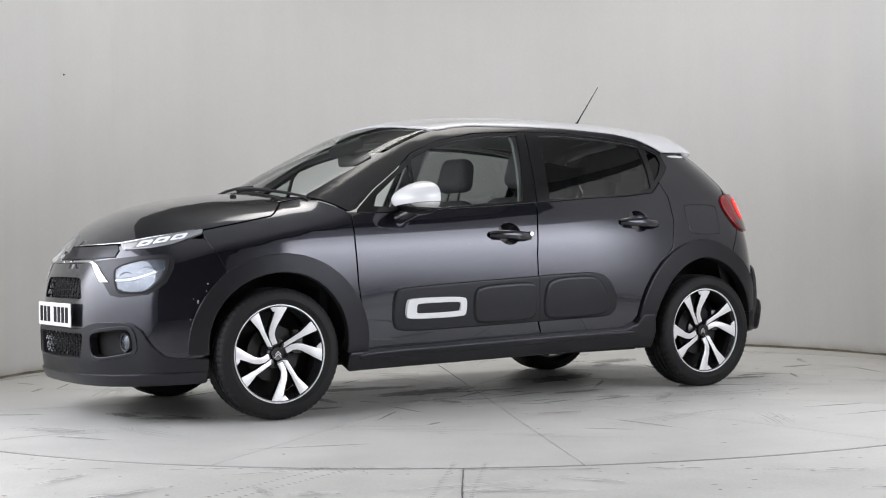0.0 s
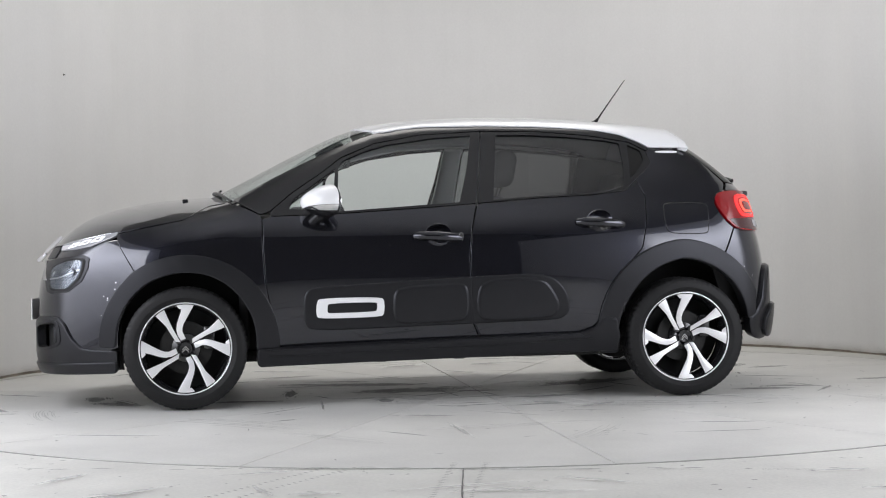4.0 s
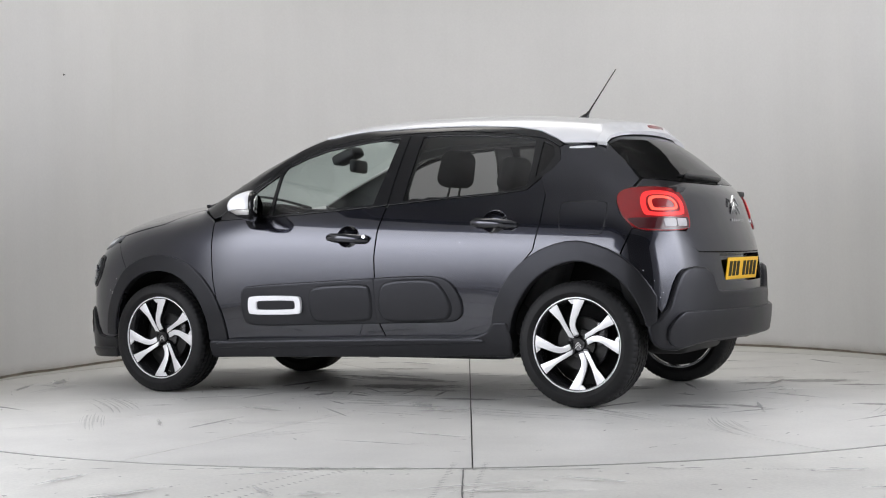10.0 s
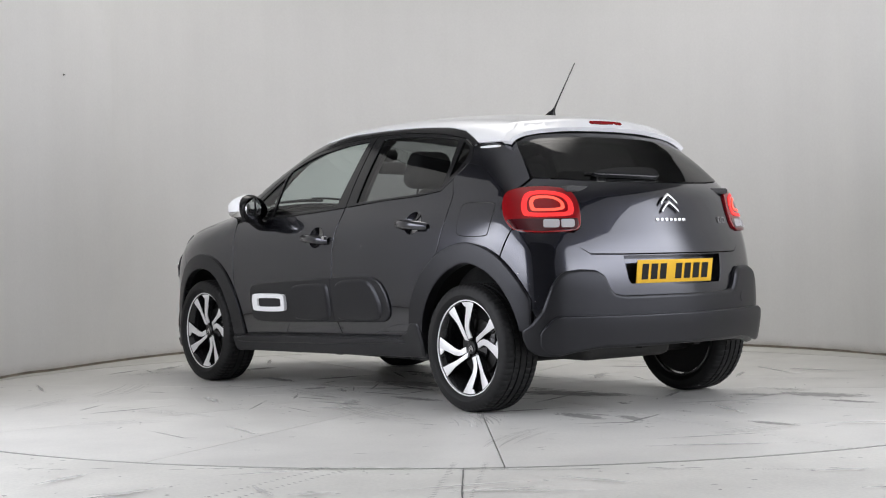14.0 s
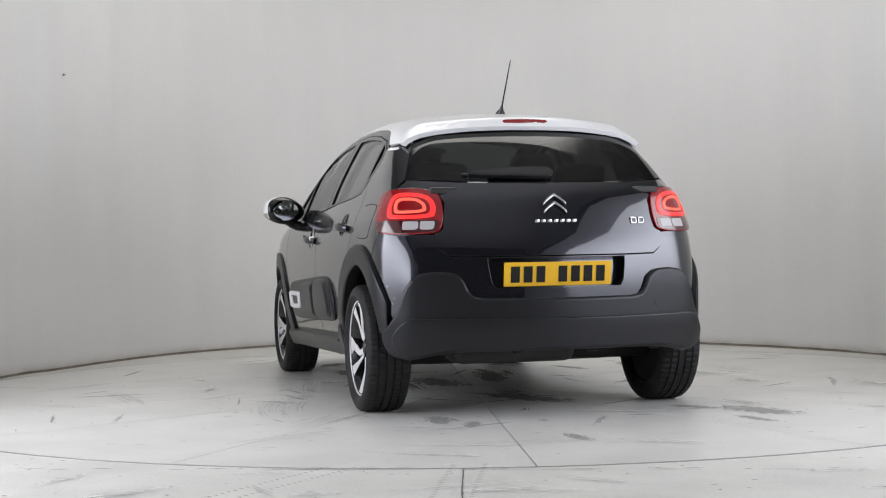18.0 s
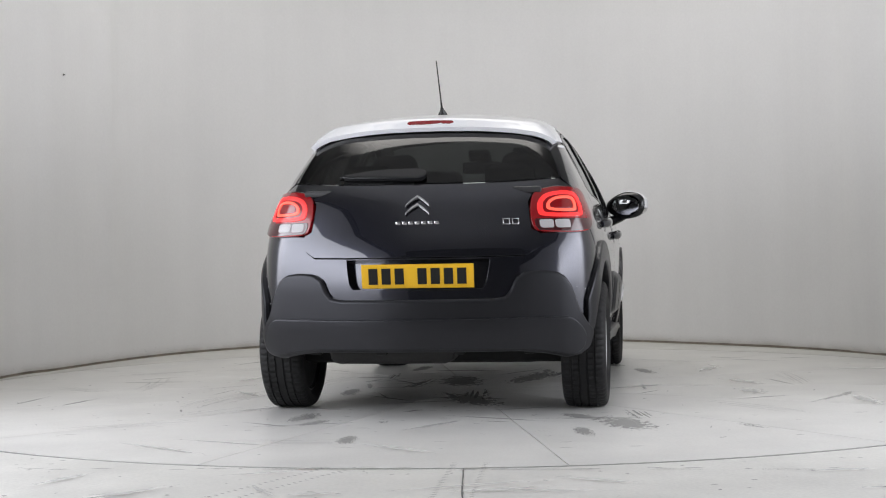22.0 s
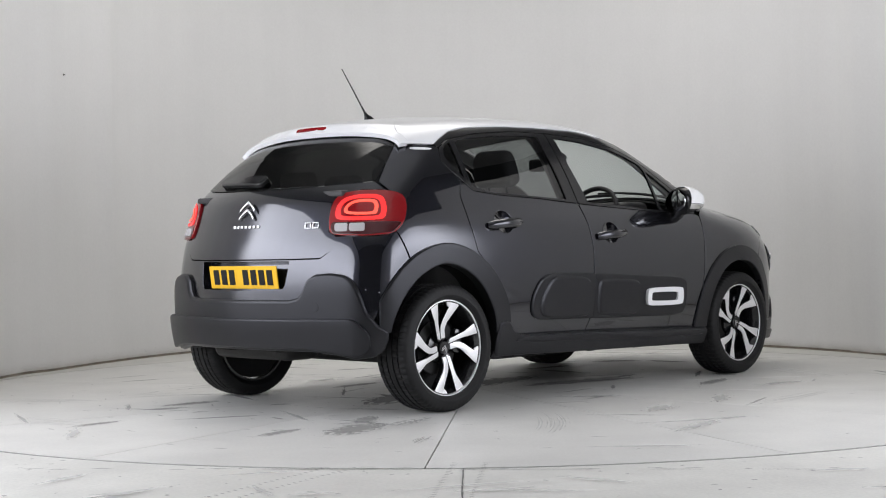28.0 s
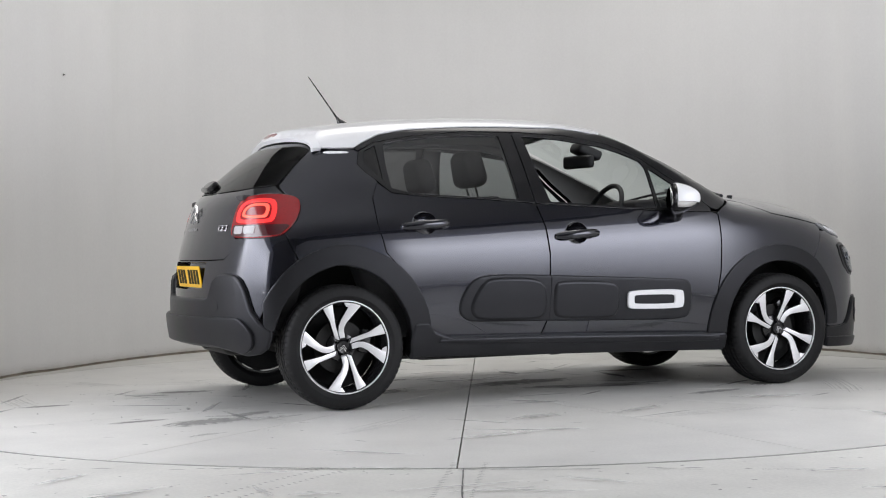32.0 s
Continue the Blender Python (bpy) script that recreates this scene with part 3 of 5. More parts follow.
def spot(me, owner, x, y, sx, sy, turn, z):
    ob = new(me.name.split(".")[0], me)
    ob.parent = owner
    ob.matrix_basis = pose(x, y, z, 0, 0, turn) @ Matrix.Diagonal((sx, sy, 1, 1))


for x, y, sx, sy, turn in ((-1.72, -0.92, 0.34, 0.13, 20), (-1.45, -0.7, 0.2, 0.07, 35), (-2.0, -0.75, 0.22, 0.05, 12), (-1.5, 0.58, 0.26, 0.07, 175), (-1.72, 0.48, 0.18, 0.05, 160), (1.9, 0.42, 0.26, 0.08, 140), (2.05, 0.12, 0.2, 0.06, 100),
                           (1.25, 0.48, 0.3, 0.06, 175), (0.35, 0.1, 0.5, 0.16, 10), (-0.3, 0.62, 0.28, 0.06, 5), (0.6, -0.3, 0.6, 0.12, 170), (-0.7, -0.1, 0.5, 0.14, 25), (1.0, -0.95, 0.3, 0.06, 15), (1.5, -0.7, 0.26, 0.09, 30), (-2.3, 0.2, 0.2, 0.05, 5)):
    spot(stain_mesh, turntable, x, y, sx * 1.25, sy * 1.5, turn, 0.0012 + rs.random() * 0.0004)
for k in range(60):
    a, r = rs.uniform(0, 2 * math.pi), rs.uniform(0.4, 2.9)
    spot(smear_mesh, turntable, r * math.cos(a), r * math.sin(a), rs.uniform(0.12, 0.5), rs.uniform(0.012, 0.05), math.degrees(a) + 90 + rs.gauss(0, 35), 0.0018 + 0.00004 * k)
for k in range(60):
    a, r = rs.uniform(0, 2 * math.pi), rs.uniform(0.6, 2.95)
    spot(stain_mesh, turntable, r * math.cos(a), r * math.sin(a), rs.uniform(0.01, 0.035), rs.uniform(0.006, 0.014), math.degrees(a) + 90 + rs.gauss(0, 30), 0.0045 + 0.00002 * k)

for k in range(110):
    a, r = rs.gauss(radians(150), 0.9), rs.uniform(1.2, 2.8)
    spot(stain_mesh, turntable, r * math.cos(a), r * math.sin(a), rs.uniform(0.015, 0.07), rs.uniform(0.004, 0.010), math.degrees(a) + 90 + rs.gauss(0, 25), 0.0060 + 0.00001 * k)
for k in range(14):
    a, r = rs.uniform(0, 2 * math.pi), rs.uniform(0.8, 2.9)
    spot(smear_mesh, turntable, r * math.cos(a), r * math.sin(a), rs.uniform(0.2, 0.45), rs.uniform(0.06, 0.14), math.degrees(a) + 90 + rs.gauss(0, 40), 0.0072 + 0.00002 * k)


def scuff_meshes(name, material, strokes, bend, seed):
    """Thin bent strokes inside the unit circle, as a turning tyre leaves them."""
    rg = random.Random(seed)
    made = []
    for k in range(strokes):
        bm = bmesh.new()
        y = -0.85 + 1.7 * (k + rg.uniform(0.1, 0.9)) / strokes
        x0, x1, w = rg.uniform(-0.98, -0.2), rg.uniform(0.1, 0.98), rg.uniform(0.15, 0.5) / strokes
        n = 12
        low, top = [], []
        for i in range(n + 1):
            x = x0 + (x1 - x0) * i / n
            thin = w * (0.25 + 0.75 * math.sin(math.pi * i / n)) * rg.uniform(0.7, 1.3)
            c = y * 0.8 + bend * (x * x - 0.4)
            low.append(bm.verts.new((x, c - thin, 0)))
            top.append(bm.verts.new((x, c + thin, 0)))
        for i in range(n):
            bm.faces.new((low[i], low[i + 1], top[i + 1], top[i]))
        me = bpy.data.meshes.new(name)
        bm.to_mesh(me)
        bm.free()
        me.materials.append(material)
        made.append(me)
    return made


dry = [scuff_meshes("tyre_scuff", SCUFF, 9, b, k) for k, b in enumerate((0.5, -0.3, 0.15))]
wet = [scuff_meshes("wet_streak", STREAK, 5, b, 5 + k) for k, b in enumerate((0.1, -0.2))]
for k, (x, y, sx, sy, turn) in enumerate(((-0.7, 1.15, 0.62, 0.22, 168), (-1.3, 1.05, 0.35, 0.16, 150), (0.3, 0.85, 0.5, 0.14, 170), (-1.1, -1.5, 0.5, 0.12, 40), (1.3, 1.5, 0.55, 0.16, 140), (1.7, -1.1, 0.5, 0.15, 60),
                                         (0.1, 1.9, 0.6, 0.10, 10), (-0.2, 2.2, 0.35, 0.09, 60), (0.9, 2.1, 0.45, 0.10, 130), (-1.9, 1.3, 0.45, 0.12, 120), (-2.4, 0.4, 0.4, 0.12, 95), (0.4, -1.8, 0.5, 0.12, 5), (2.2, 0.9, 0.35, 0.1, 100))):
    for me in dry[k % 3]:
        spot(me, turntable, x, y, sx, sy, turn, 0.0078 + 0.00003 * k)
for k, (x, y, sx, sy, turn) in enumerate(((-1.42, -0.97, 0.36, 0.09, 192), (-1.6, -0.8, 0.26, 0.05, 163), (-1.85, -1.45, 0.22, 0.05, 30), (-1.55, 0.54, 0.2, 0.06, 20), (-1.75, 0.16, 0.1, 0.04, 0), (-1.3, 0.1, 0.14, 0.05, 160), (-2.0, -0.72, 0.08, 0.03, 10),
                                         (1.87, 0.42, 0.30, 0.10, 115), (1.98, 0.16, 0.16, 0.06, 100), (1.6, 0.62, 0.22, 0.06, 150), (0.6, 0.55, 0.4, 0.06, 4), (0.1, 0.3, 0.6, 0.10, 176), (-0.5, -0.1, 0.5, 0.12, 5), (0.7, -0.45, 0.5, 0.10, 172), (1.6, -0.62, 0.25, 0.06, 20))):
    for me in wet[k % 2]:
        spot(me, turntable, x, y, sx, sy, turn, 0.0084 + 0.00003 * k)

# the room beyond: blacked-out end and ceiling behind the camera
end = part("wall_end", box_bm((7.4, 0.1, 4.6), (0, -9.8, 2.3), 0), BLACKOUT, None, flat=True)
tagged(end, "dark blacked-out wall behind the camera", "wall", kind="structure")
ceil = part("ceiling", box_bm((9.5, 16, 0.1), (0, -2.4, 4.65), 0), CEILING, None, flat=True)
tagged(ceil, "pale studio ceiling", "ceiling", kind="structure")

part("scuff", join_bm(box_bm((0.004, 0.03, 0.006), (-2.738, 1.775, 2.012), 0.001), box_bm((0.004, 0.01, 0.012), (-2.742, 1.762, 2.01), 0.001)), SEAM, wall)
# joints and chips in the floor in front of the turntable
def floor_joint(name, a, b, width):
    d = math.hypot(b[0] - a[0], b[1] - a[1])
    bm = bmesh.new()
    n = max(2, int(d / 0.05))
    r2 = random.Random(3)
    top = [bm.verts.new((d * i / n, width * (0.5 + 0.35 * r2.uniform(-1, 1)), 0.0012)) for i in range(n + 1)]
    low = [bm.verts.new((d * i / n, -width * (0.5 + 0.35 * r2.uniform(-1, 1)), 0.0012)) for i in range(n + 1)]
    for i in range(n):
        bm.faces.new((low[i], low[i + 1], top[i + 1], top[i]))
    ob = part(name, bm, SEAM, floor, flat=True)
    ob.matrix_basis = pose(a[0], a[1], 0, 0, 0, math.degrees(math.atan2(b[1] - a[1], b[0] - a[0])))


floor_joint("joint", (-0.03, -3.10), (-0.035, -5.2), 0.005)
floor_joint("joint", (-0.03, -3.107), (0.42, -3.152), 0.004)
floor_joint("joint", (0.62, -3.17), (0.80, -3.187), 0.003)
floor_joint("joint", (1.0, -3.206), (1.18, -3.223), 0.005)
floor_joint("joint", (-0.75, -3.04), (-0.34, -3.077), 0.004)
for k in range(26):
    x = rs.uniform(-1.6, 1.6)
    spot(stain_mesh, floor, x, -3.11 - 0.096 * x + rs.gauss(0, 0.015), rs.uniform(0.02, 0.09), rs.uniform(0.008, 0.02), rs.gauss(-5, 4), 0.003 + 0.0001 * k)
for k in range(120):
    x, y = rs.uniform(-1.7, 1.7), rs.uniform(-3.75, -2.5)
    if math.hypot(x, y) > 3.11:
        spot(stain_mesh, floor, x, y, rs.uniform(0.006, 0.03), rs.uniform(0.005, 0.016), rs.uniform(0, 180), 0.0035 + 0.00002 * k)
for k, (x0, y0, turn) in enumerate(((-0.72, -3.4, 62), (-0.62, -3.42, 62), (-0.1, -3.4, 85), (0.02, -3.42, 86))):
    for j in range(26):
        u = -0.42 + j * 0.034
        spot(smear_mesh, floor, x0 + u * math.cos(radians(turn)), y0 + u * math.sin(radians(turn)), 0.028, 0.012, turn + 70, 0.0016 + 0.00003 * (j + 26 * k))
for k in range(12):
    spot(smear_mesh, floor, rs.uniform(-1.6, 1.6), rs.uniform(-3.7, -3.05), rs.uniform(0.15, 0.5), rs.uniform(0.02, 0.06), rs.gauss(10, 30), 0.0058 + 0.00004 * k)

COOL, WARM = (0.905, 0.92, 1.0), (1.0, 0.965, 0.925)
feathered(area("ceiling_softbox", (0, 1.3, 4.4), (0, 1.3, 0), 3.8, 2.1, 118, WARM), 1.0, 1.0, 0.2)
feathered(area("side_softbox_left", (-3.02, -3.4, 1.15), (0, -3.4, 1.15), 5.2, 2.3, 290, COOL), 0.03, 1.0, 0.07, 0.7)
feathered(area("side_softbox_right", (3.02, -3.0, 1.15), (0, -3.0, 1.15), 4.3, 2.3, 225, COOL), 0.03, 1.0, 0.15, 0.5)


# ---- the car ----
CAR_OFF = (0.2666, 0.0195)
car = tagged(new("car"), "black five-door hatchback with a white roof and white mirror caps", "car")
HF, HR, HZ = 1.2695, -1.2695, 0.306   # wheel centres

# outlines on the flank (x, z)
DLO_F = [(0.845, 0.955), (0.841, 0.977), (0.729, 1.072), (0.587, 1.167), (0.475, 1.252), (0.301, 1.324), (0.066, 1.368), (-0.23, 1.384), (-0.252, 1.384), (-0.2, 1.006), (0.052, 0.989), (0.516, 0.963)]
DLO_R = [(-0.206, 1.007), (-0.257, 1.384), (-0.525, 1.384), (-0.817, 1.358), (-1.034, 1.32), (-1.119, 1.273), (-1.14, 1.21), (-1.101, 1.163), (-1.057, 1.128), (-0.983, 1.063), (-0.811, 1.044), (-0.525, 1.03)]
G_QUARTER = [(0.752, 0.988), (0.727, 1.04), (0.585, 1.146), (0.508, 1.198), (0.53, 0.975)]
G_FRONT = [(0.494, 1.2), (0.474, 1.235), (0.36, 1.283), (0.241, 1.318), (0.006, 1.352), (-0.20, 1.366), (-0.165, 1.186), (-0.116, 1.012), (0.2, 0.992), (0.512, 0.972)]
G_REAR = [(-0.33, 1.366), (-0.5, 1.366), (-0.701, 1.354), (-0.904, 1.333), (-0.985, 1.316), (-0.992, 1.2), (-0.982, 1.085), (-0.869, 1.056), (-0.525, 1.038), (-0.287, 1.024)]
G_TAIL = [(-1.026, 1.309), (-1.092, 1.278), (-1.105, 1.228), (-1.067, 1.17), (-1.016, 1.122)]
F_DOOR = [(0.880, 0.942), (0.84, 0.952), (0.516, 0.96), (0.052, 0.986), (-0.198, 1.002), (-0.168, 0.882), (-0.153, 0.742), (-0.156, 0.6), (-0.166, 0.397), (-0.199, 0.316),
          (0.3, 0.302), (0.815, 0.287), (0.823, 0.299), (0.838, 0.451), (0.869, 0.624), (0.879, 0.797)]
R_DOOR = [(-0.206, 1.003), (-0.525, 1.027), (-0.811, 1.041), (-0.983, 1.060), (-1.052, 1.116), (-1.085, 1.035), (-1.078, 0.906), (-1.046, 0.764), (-0.945, 0.653), (-0.858, 0.484),
          (-0.834, 0.399), (-0.799, 0.357), (-0.728, 0.328), (-0.205, 0.316), (-0.172, 0.397), (-0.161, 0.6), (-0.158, 0.742), (-0.174, 0.882)]
A_PILLAR = [(1.03, 1.045), (0.823, 1.154), (0.663, 1.232), (0.484, 1.312), (0.367, 1.359), (0.251, 1.394), (0.076, 1.423), (-0.225, 1.428), (-0.523, 1.423), (-0.818, 1.399), (-0.993, 1.364), (-1.092, 1.318), (-1.14, 1.287)]
DLO_TOP = [(-1.123, 1.276), (-1.036, 1.323), (-0.817, 1.361), (-0.525, 1.387), (-0.23, 1.387), (0.066, 1.371), (0.301, 1.327), (0.477, 1.255), (0.589, 1.17), (0.731, 1.075), (0.845, 0.979), (0.89, 0.965)]

fd, rd = [], []
for s in (1, -1):
    d = panel("front_door", "side", F_DOOR, PAINT, car, side=s)
    panel("window_trim", "side", DLO_F, TRIM, d, holes=[G_QUARTER, G_FRONT], off=0.001, side=s, corner=1)
    if s > 0:   # the driver's window is wound down
        panel("window_pane", "side", G_FRONT, GLASS_FRONT, d, "clear green-tinted window glass", off=-0.007, thick=0.004, side=s).visible_shadow = False
    else:
        d["label"] = "black front door with its window wound down"
    panel("quarter_pane", "side", G_QUARTER, GLASS_FRONT, d, off=-0.007, thick=0.004, side=s).visible_shadow = False
    fd.append(d)
    d = panel("rear_door", "side", R_DOOR, PAINT, car, side=s)
    panel("window_trim", "side", DLO_R, TRIM, d, holes=[G_REAR, G_TAIL], off=0.001, side=s, corner=1)
    panel("window_pane", "side", G_REAR, GLASS_DARK, d, "dark privacy glass", off=-0.007, thick=0.004, side=s)
    panel("quarter_pane", "side", G_TAIL, GLASS_TAIL, d, off=-0.007, thick=0.004, side=s)
    rd.append(d)
pair("roof_rail", "side", A_PILLAR + DLO_TOP, TRIM, car, off=0.0, corner=1)

HOOD_SIDE = [(1.598, 0.884), (1.415, 0.919), (1.268, 0.947), (1.206, 0.985), (1.15, 1.018), (1.04, 1.035)]
FENDER = [(1.60, 0.845)] + [(a, b - 0.004) for a, b in HOOD_SIDE] + [(0.92, 0.975), (0.886, 0.95), (0.884, 0.797), (0.874, 0.624), (0.843, 0.451), (0.826, 0.286), (0.86, 0.286)] \
    + arc(HF, HZ, 0.405, 178, 60) + [(1.478, 0.633)]
pair("front_wing", "side", FENDER, PAINT, car, corner=1)

QUARTER = to("side", "rear", [(-1.05, 1.12), (-1.06, 1.132), (-1.104, 1.166), (-1.14, 1.21), (-1.122, 1.273), (-1.145, 1.283), (-1.325, 1.289)]) + [(45.5, 1.285), (43, 1.2), (41.0, 1.1), (44.1, 1.056), (46.7, 1.043), (48.5, 0.99), (48.2, 0.927), (45.6, 0.863)] \
    + to("side", "rear", [(-1.545, 0.861), (-1.457, 0.658)] + arc(HR, HZ, 0.43, 118, 48)[1:] + [(-0.95, 0.653), (-1.05, 0.764), (-1.082, 0.906), (-1.089, 1.035)])
pair("rear_wing", "rear", QUARTER, PAINT, car, corner=1)

# roof and spoiler share one sweep with a crisp rear edge
BROW = (-1.15, 1.2)


def brow_hull(x, y, z):
    ay = np.sqrt(y * y + 1e-5)
    sd = (ay - WZ(z) - WX(x)) / np.sqrt(1 + WZs(z) ** 2 + WXs(x) ** 2) - 0.001
    u = x + 0.24 * y * y
    tp = (z - TX(u) + CX(x) * y * y) / np.sqrt(1 + TXs(u) ** 2) - 0.002
    bk = (-x - RZ(z) + 0.33 * y * y) / np.sqrt(1 + RZs(z) ** 2 + (0.66 * y) ** 2) 
    c = np.clip(ay / 0.56, 0, 1)
    c = c * c * (3 - 2 * c)
    drop = (-x - 1.408 + 0.40 * (z - 1.365) + 0.33 * y * y) / np.sqrt(1.16 + (0.66 * y) ** 2)
    return smax(smax(sd, tp, 0.08), np.minimum(bk - 0.016 + 0.004 * c, drop), 0.022 + 0.03 * c)


def brow_laid(kind, uv, off=0.0):
    y, a = uv[:, 0], np.radians(uv[:, 1])
    lo, hi = np.full(len(uv), 0.01), np.full(len(uv), 0.6)
    for _ in range(36):
        r = (lo + hi) / 2
        out = brow_hull(BROW[0] - r * np.cos(a), y, BROW[1] + r * np.sin(a)) > off
        hi, lo = np.where(out, r, hi), np.where(out, lo, r)
    return np.stack([BROW[0] - hi * np.cos(a), y, BROW[1] + hi * np.sin(a)], 1)


def brow_normal(p):
    e = 0.003
    x, y, z = p.T
    g = np.stack([brow_hull(x + e, y, z) - brow_hull(x - e, y, z), brow_hull(x, y + e, z) - brow_hull(x, y - e, z), brow_hull(x, y, z + e) - brow_hull(x, y, z - e)], 1)
    return g / np.linalg.norm(g, axis=1, keepdims=True)


def brow_top(kind, uv, off=0.0):
    lo, hi = np.full(len(uv), 1.1), np.full(len(uv), 1.7)
    for _ in range(36):
        z = (lo + hi) / 2
        out = brow_hull(uv[:, 0], uv[:, 1], z) > off
        hi, lo = np.where(out, z, hi), np.where(out, lo, z)
    return np.stack([uv[:, 0], uv[:, 1], hi], 1)


def brow_flank(pts):
    """Plan points of the sweep for places (x, z) on its flank."""
    p = np.array(pts, float)
    lo, hi = np.full(len(p), 0.2), np.full(len(p), 0.9)
    for _ in range(36):
        y = (lo + hi) / 2
        out = brow_hull(p[:, 0], y, p[:, 1]) > 0.001
        hi, lo = np.where(out, y, hi), np.where(out, lo, y)
    return [(float(a), float(b)) for a, b in zip(p[:, 0], hi)]


roof_side = brow_flank([(0.251, 1.391), (0.16, 1.406), (0.076, 1.416), (-0.07, 1.419), (-0.225, 1.420), (-0.37, 1.418), (-0.523, 1.415), (-0.67, 1.407), (-0.818, 1.396), (-0.9, 1.386), (-0.993, 1.367), (-1.04, 1.346), (-1.092, 1.321), (-1.14, 1.293), (-1.2, 1.291), (-1.26, 1.291), (-1.31, 1.292)])
SEAM_LINE = [(-1.318, 0.545), (-1.29, 0.498), (-1.25, 0.455), (-1.20, 0.41), (-1.14, 0.355), (-1.095, 0.29), (-1.072, 0.2), (-1.065, 0.1)]
ROOF = [(0.385, 0.0), (0.378, 0.2), (0.345, 0.4), (0.30, 0.53)] + roof_side + SEAM_LINE + [(-1.065, 0.0)]
panel("roof", "top", mirrored(ROOF, 1), WHITE, car, "glossy white roof panel", laid=brow_top, facing=brow_normal, off=0.001, corner=0, step=0.02, grid=0.04)


def brow_edge(pts):
    """Plan points of the sweep for places (degrees round the tail, z)."""
    p = np.array(pts, float)
    lo, hi = np.full(len(p), 0.2), np.full(len(p), 1.2)
    for _ in range(36):
        r = (lo + hi) / 2
        q = chart("rear", p, r)
        out = brow_hull(q[:, 0], q[:, 1], q[:, 2]) > 0.001
        hi, lo = np.where(out, r, hi), np.where(out, lo, r)
    return [(float(a), float(b)) for a, b, c in chart("rear", p, hi)]


TRAIL = brow_edge([(47.2, 1.288), (46.8, 1.302), (45, 1.320), (42.6, 1.335), (39.5, 1.344), (36.3, 1.351), (30, 1.359), (22.0, 1.365), (12, 1.3675), (0, 1.368)])
BROW_PLAN = [(-1.0665, 0.0), (-1.0665, 0.1)] + [(a - 0.0015, b - 0.001) for a, b in SEAM_LINE[::-1][1:]] + [(roof_side[-1][0] - 0.0015, roof_side[-1][1])] + TRAIL
brow = under("roof_spoiler", mesh_of("roof_spoiler", [skin("top", mirrored(BROW_PLAN, 1), laid=brow_top, facing=brow_normal, off=0.001, corner=0, step=0.01, grid=0.018, thick=0.025, inset=0.0, lip=0.0025)]), WHITE, car, "white roof spoiler over the rear window")
lamp_low, lamp_top = (math.degrees(math.atan2(z - BROW[1], BROW[0] - brow_edge([(0, z)])[0][0])) for z in (1.379, 1.403))
STOP = [(0.105, 0), (-0.105, 0), (-0.113, 0.2), (-0.115, 0.5), (-0.113, 0.8), (-0.105, 1), (0.105, 1), (0.113, 0.8), (0.115, 0.5), (0.113, 0.2)]
panel("stop_lamp", "brow", [(a, lamp_low + (lamp_top - lamp_low) * b) for a, b in STOP], RED, brow, "narrow red high-level stop lamp", laid=brow_laid, facing=brow_normal, off=0.003, thick=0.006, corner=0, step=0.01, grid=0.02)

# windscreen and bonnet
glass_side = [(a, b - 0.03) for a, b in to("side", "top", [(0.26, 1.393), (0.367, 1.357), (0.484, 1.31), (0.663, 1.23), (0.823, 1.152), (1.0, 1.06)])]
SCREEN = [(0.39, 0.0), (0.383, 0.2), (0.35, 0.4), (0.31, 0.52)] + glass_side + [(1.09, 0.45), (1.13, 0.2), (1.14, 0.0)]
panel("windscreen", "top", mirrored(SCREEN, 1), GLASS_FRONT, car, "clear windscreen glass", off=-0.004, thick=0.004, corner=0, grid=0.06).visible_shadow = False
nose = to("front", "top", [(46.9, 0.886), (36, 0.862), (25.8, 0.832), (12, 0.822), (0, 0.82)])
hood_side = to("side", "top", HOOD_SIDE)
HOOD = [(1.165, 0.0), (1.155, 0.2), (1.12, 0.45), (1.045, 0.62)] + hood_side[::-1] + nose
panel("bonnet", "top", mirrored(HOOD, 1), PAINT, car, corner=0, grid=0.05)
panel("scuttle", "top", mirrored([(1.135, 0.0), (1.125, 0.2), (1.085, 0.45), (1.0, 0.62), (1.04, 0.625), (1.115, 0.455), (1.15, 0.2), (1.16, 0.0)], 1), PLASTIC, car, off=-0.006, corner=0)

# tail
panel("rear_window", "rear", mirrored([(0, 1.376), (17.6, 1.36), (32, 1.345), (46, 1.305), (42.8, 1.2), (40.3, 1.105), (25, 1.088), (13, 1.083), (0, 1.083)]), GLASS_REAR, car, "dark tinted rear window", off=0.001, thick=0.004, corner=0)
TAILGATE = [(0, 1.079), (13, 1.079), (25, 1.084), (40.0, 1.1), (43, 1.06), (37, 1.062), (31.2, 1.045), (28.7, 0.99), (28.6, 0.866), (30.5, 0.846), (29.6, 0.775), (26.8, 0.744), (18, 0.741), (0, 0.741)]
tailgate = panel("tailgate", "rear", mirrored(TAILGATE), PAINT, car, corner=0)
LAMP = [(48.6, 0.967), (48.6, 0.997), (48, 1.034), (45.5, 1.055), (40, 1.062), (33.6, 1.057), (29.9, 1.03), (28.7, 0.96), (28.7, 0.885), (29.7, 0.852), (38.6, 0.846), (45.3, 0.855), (47.8, 0.906)]
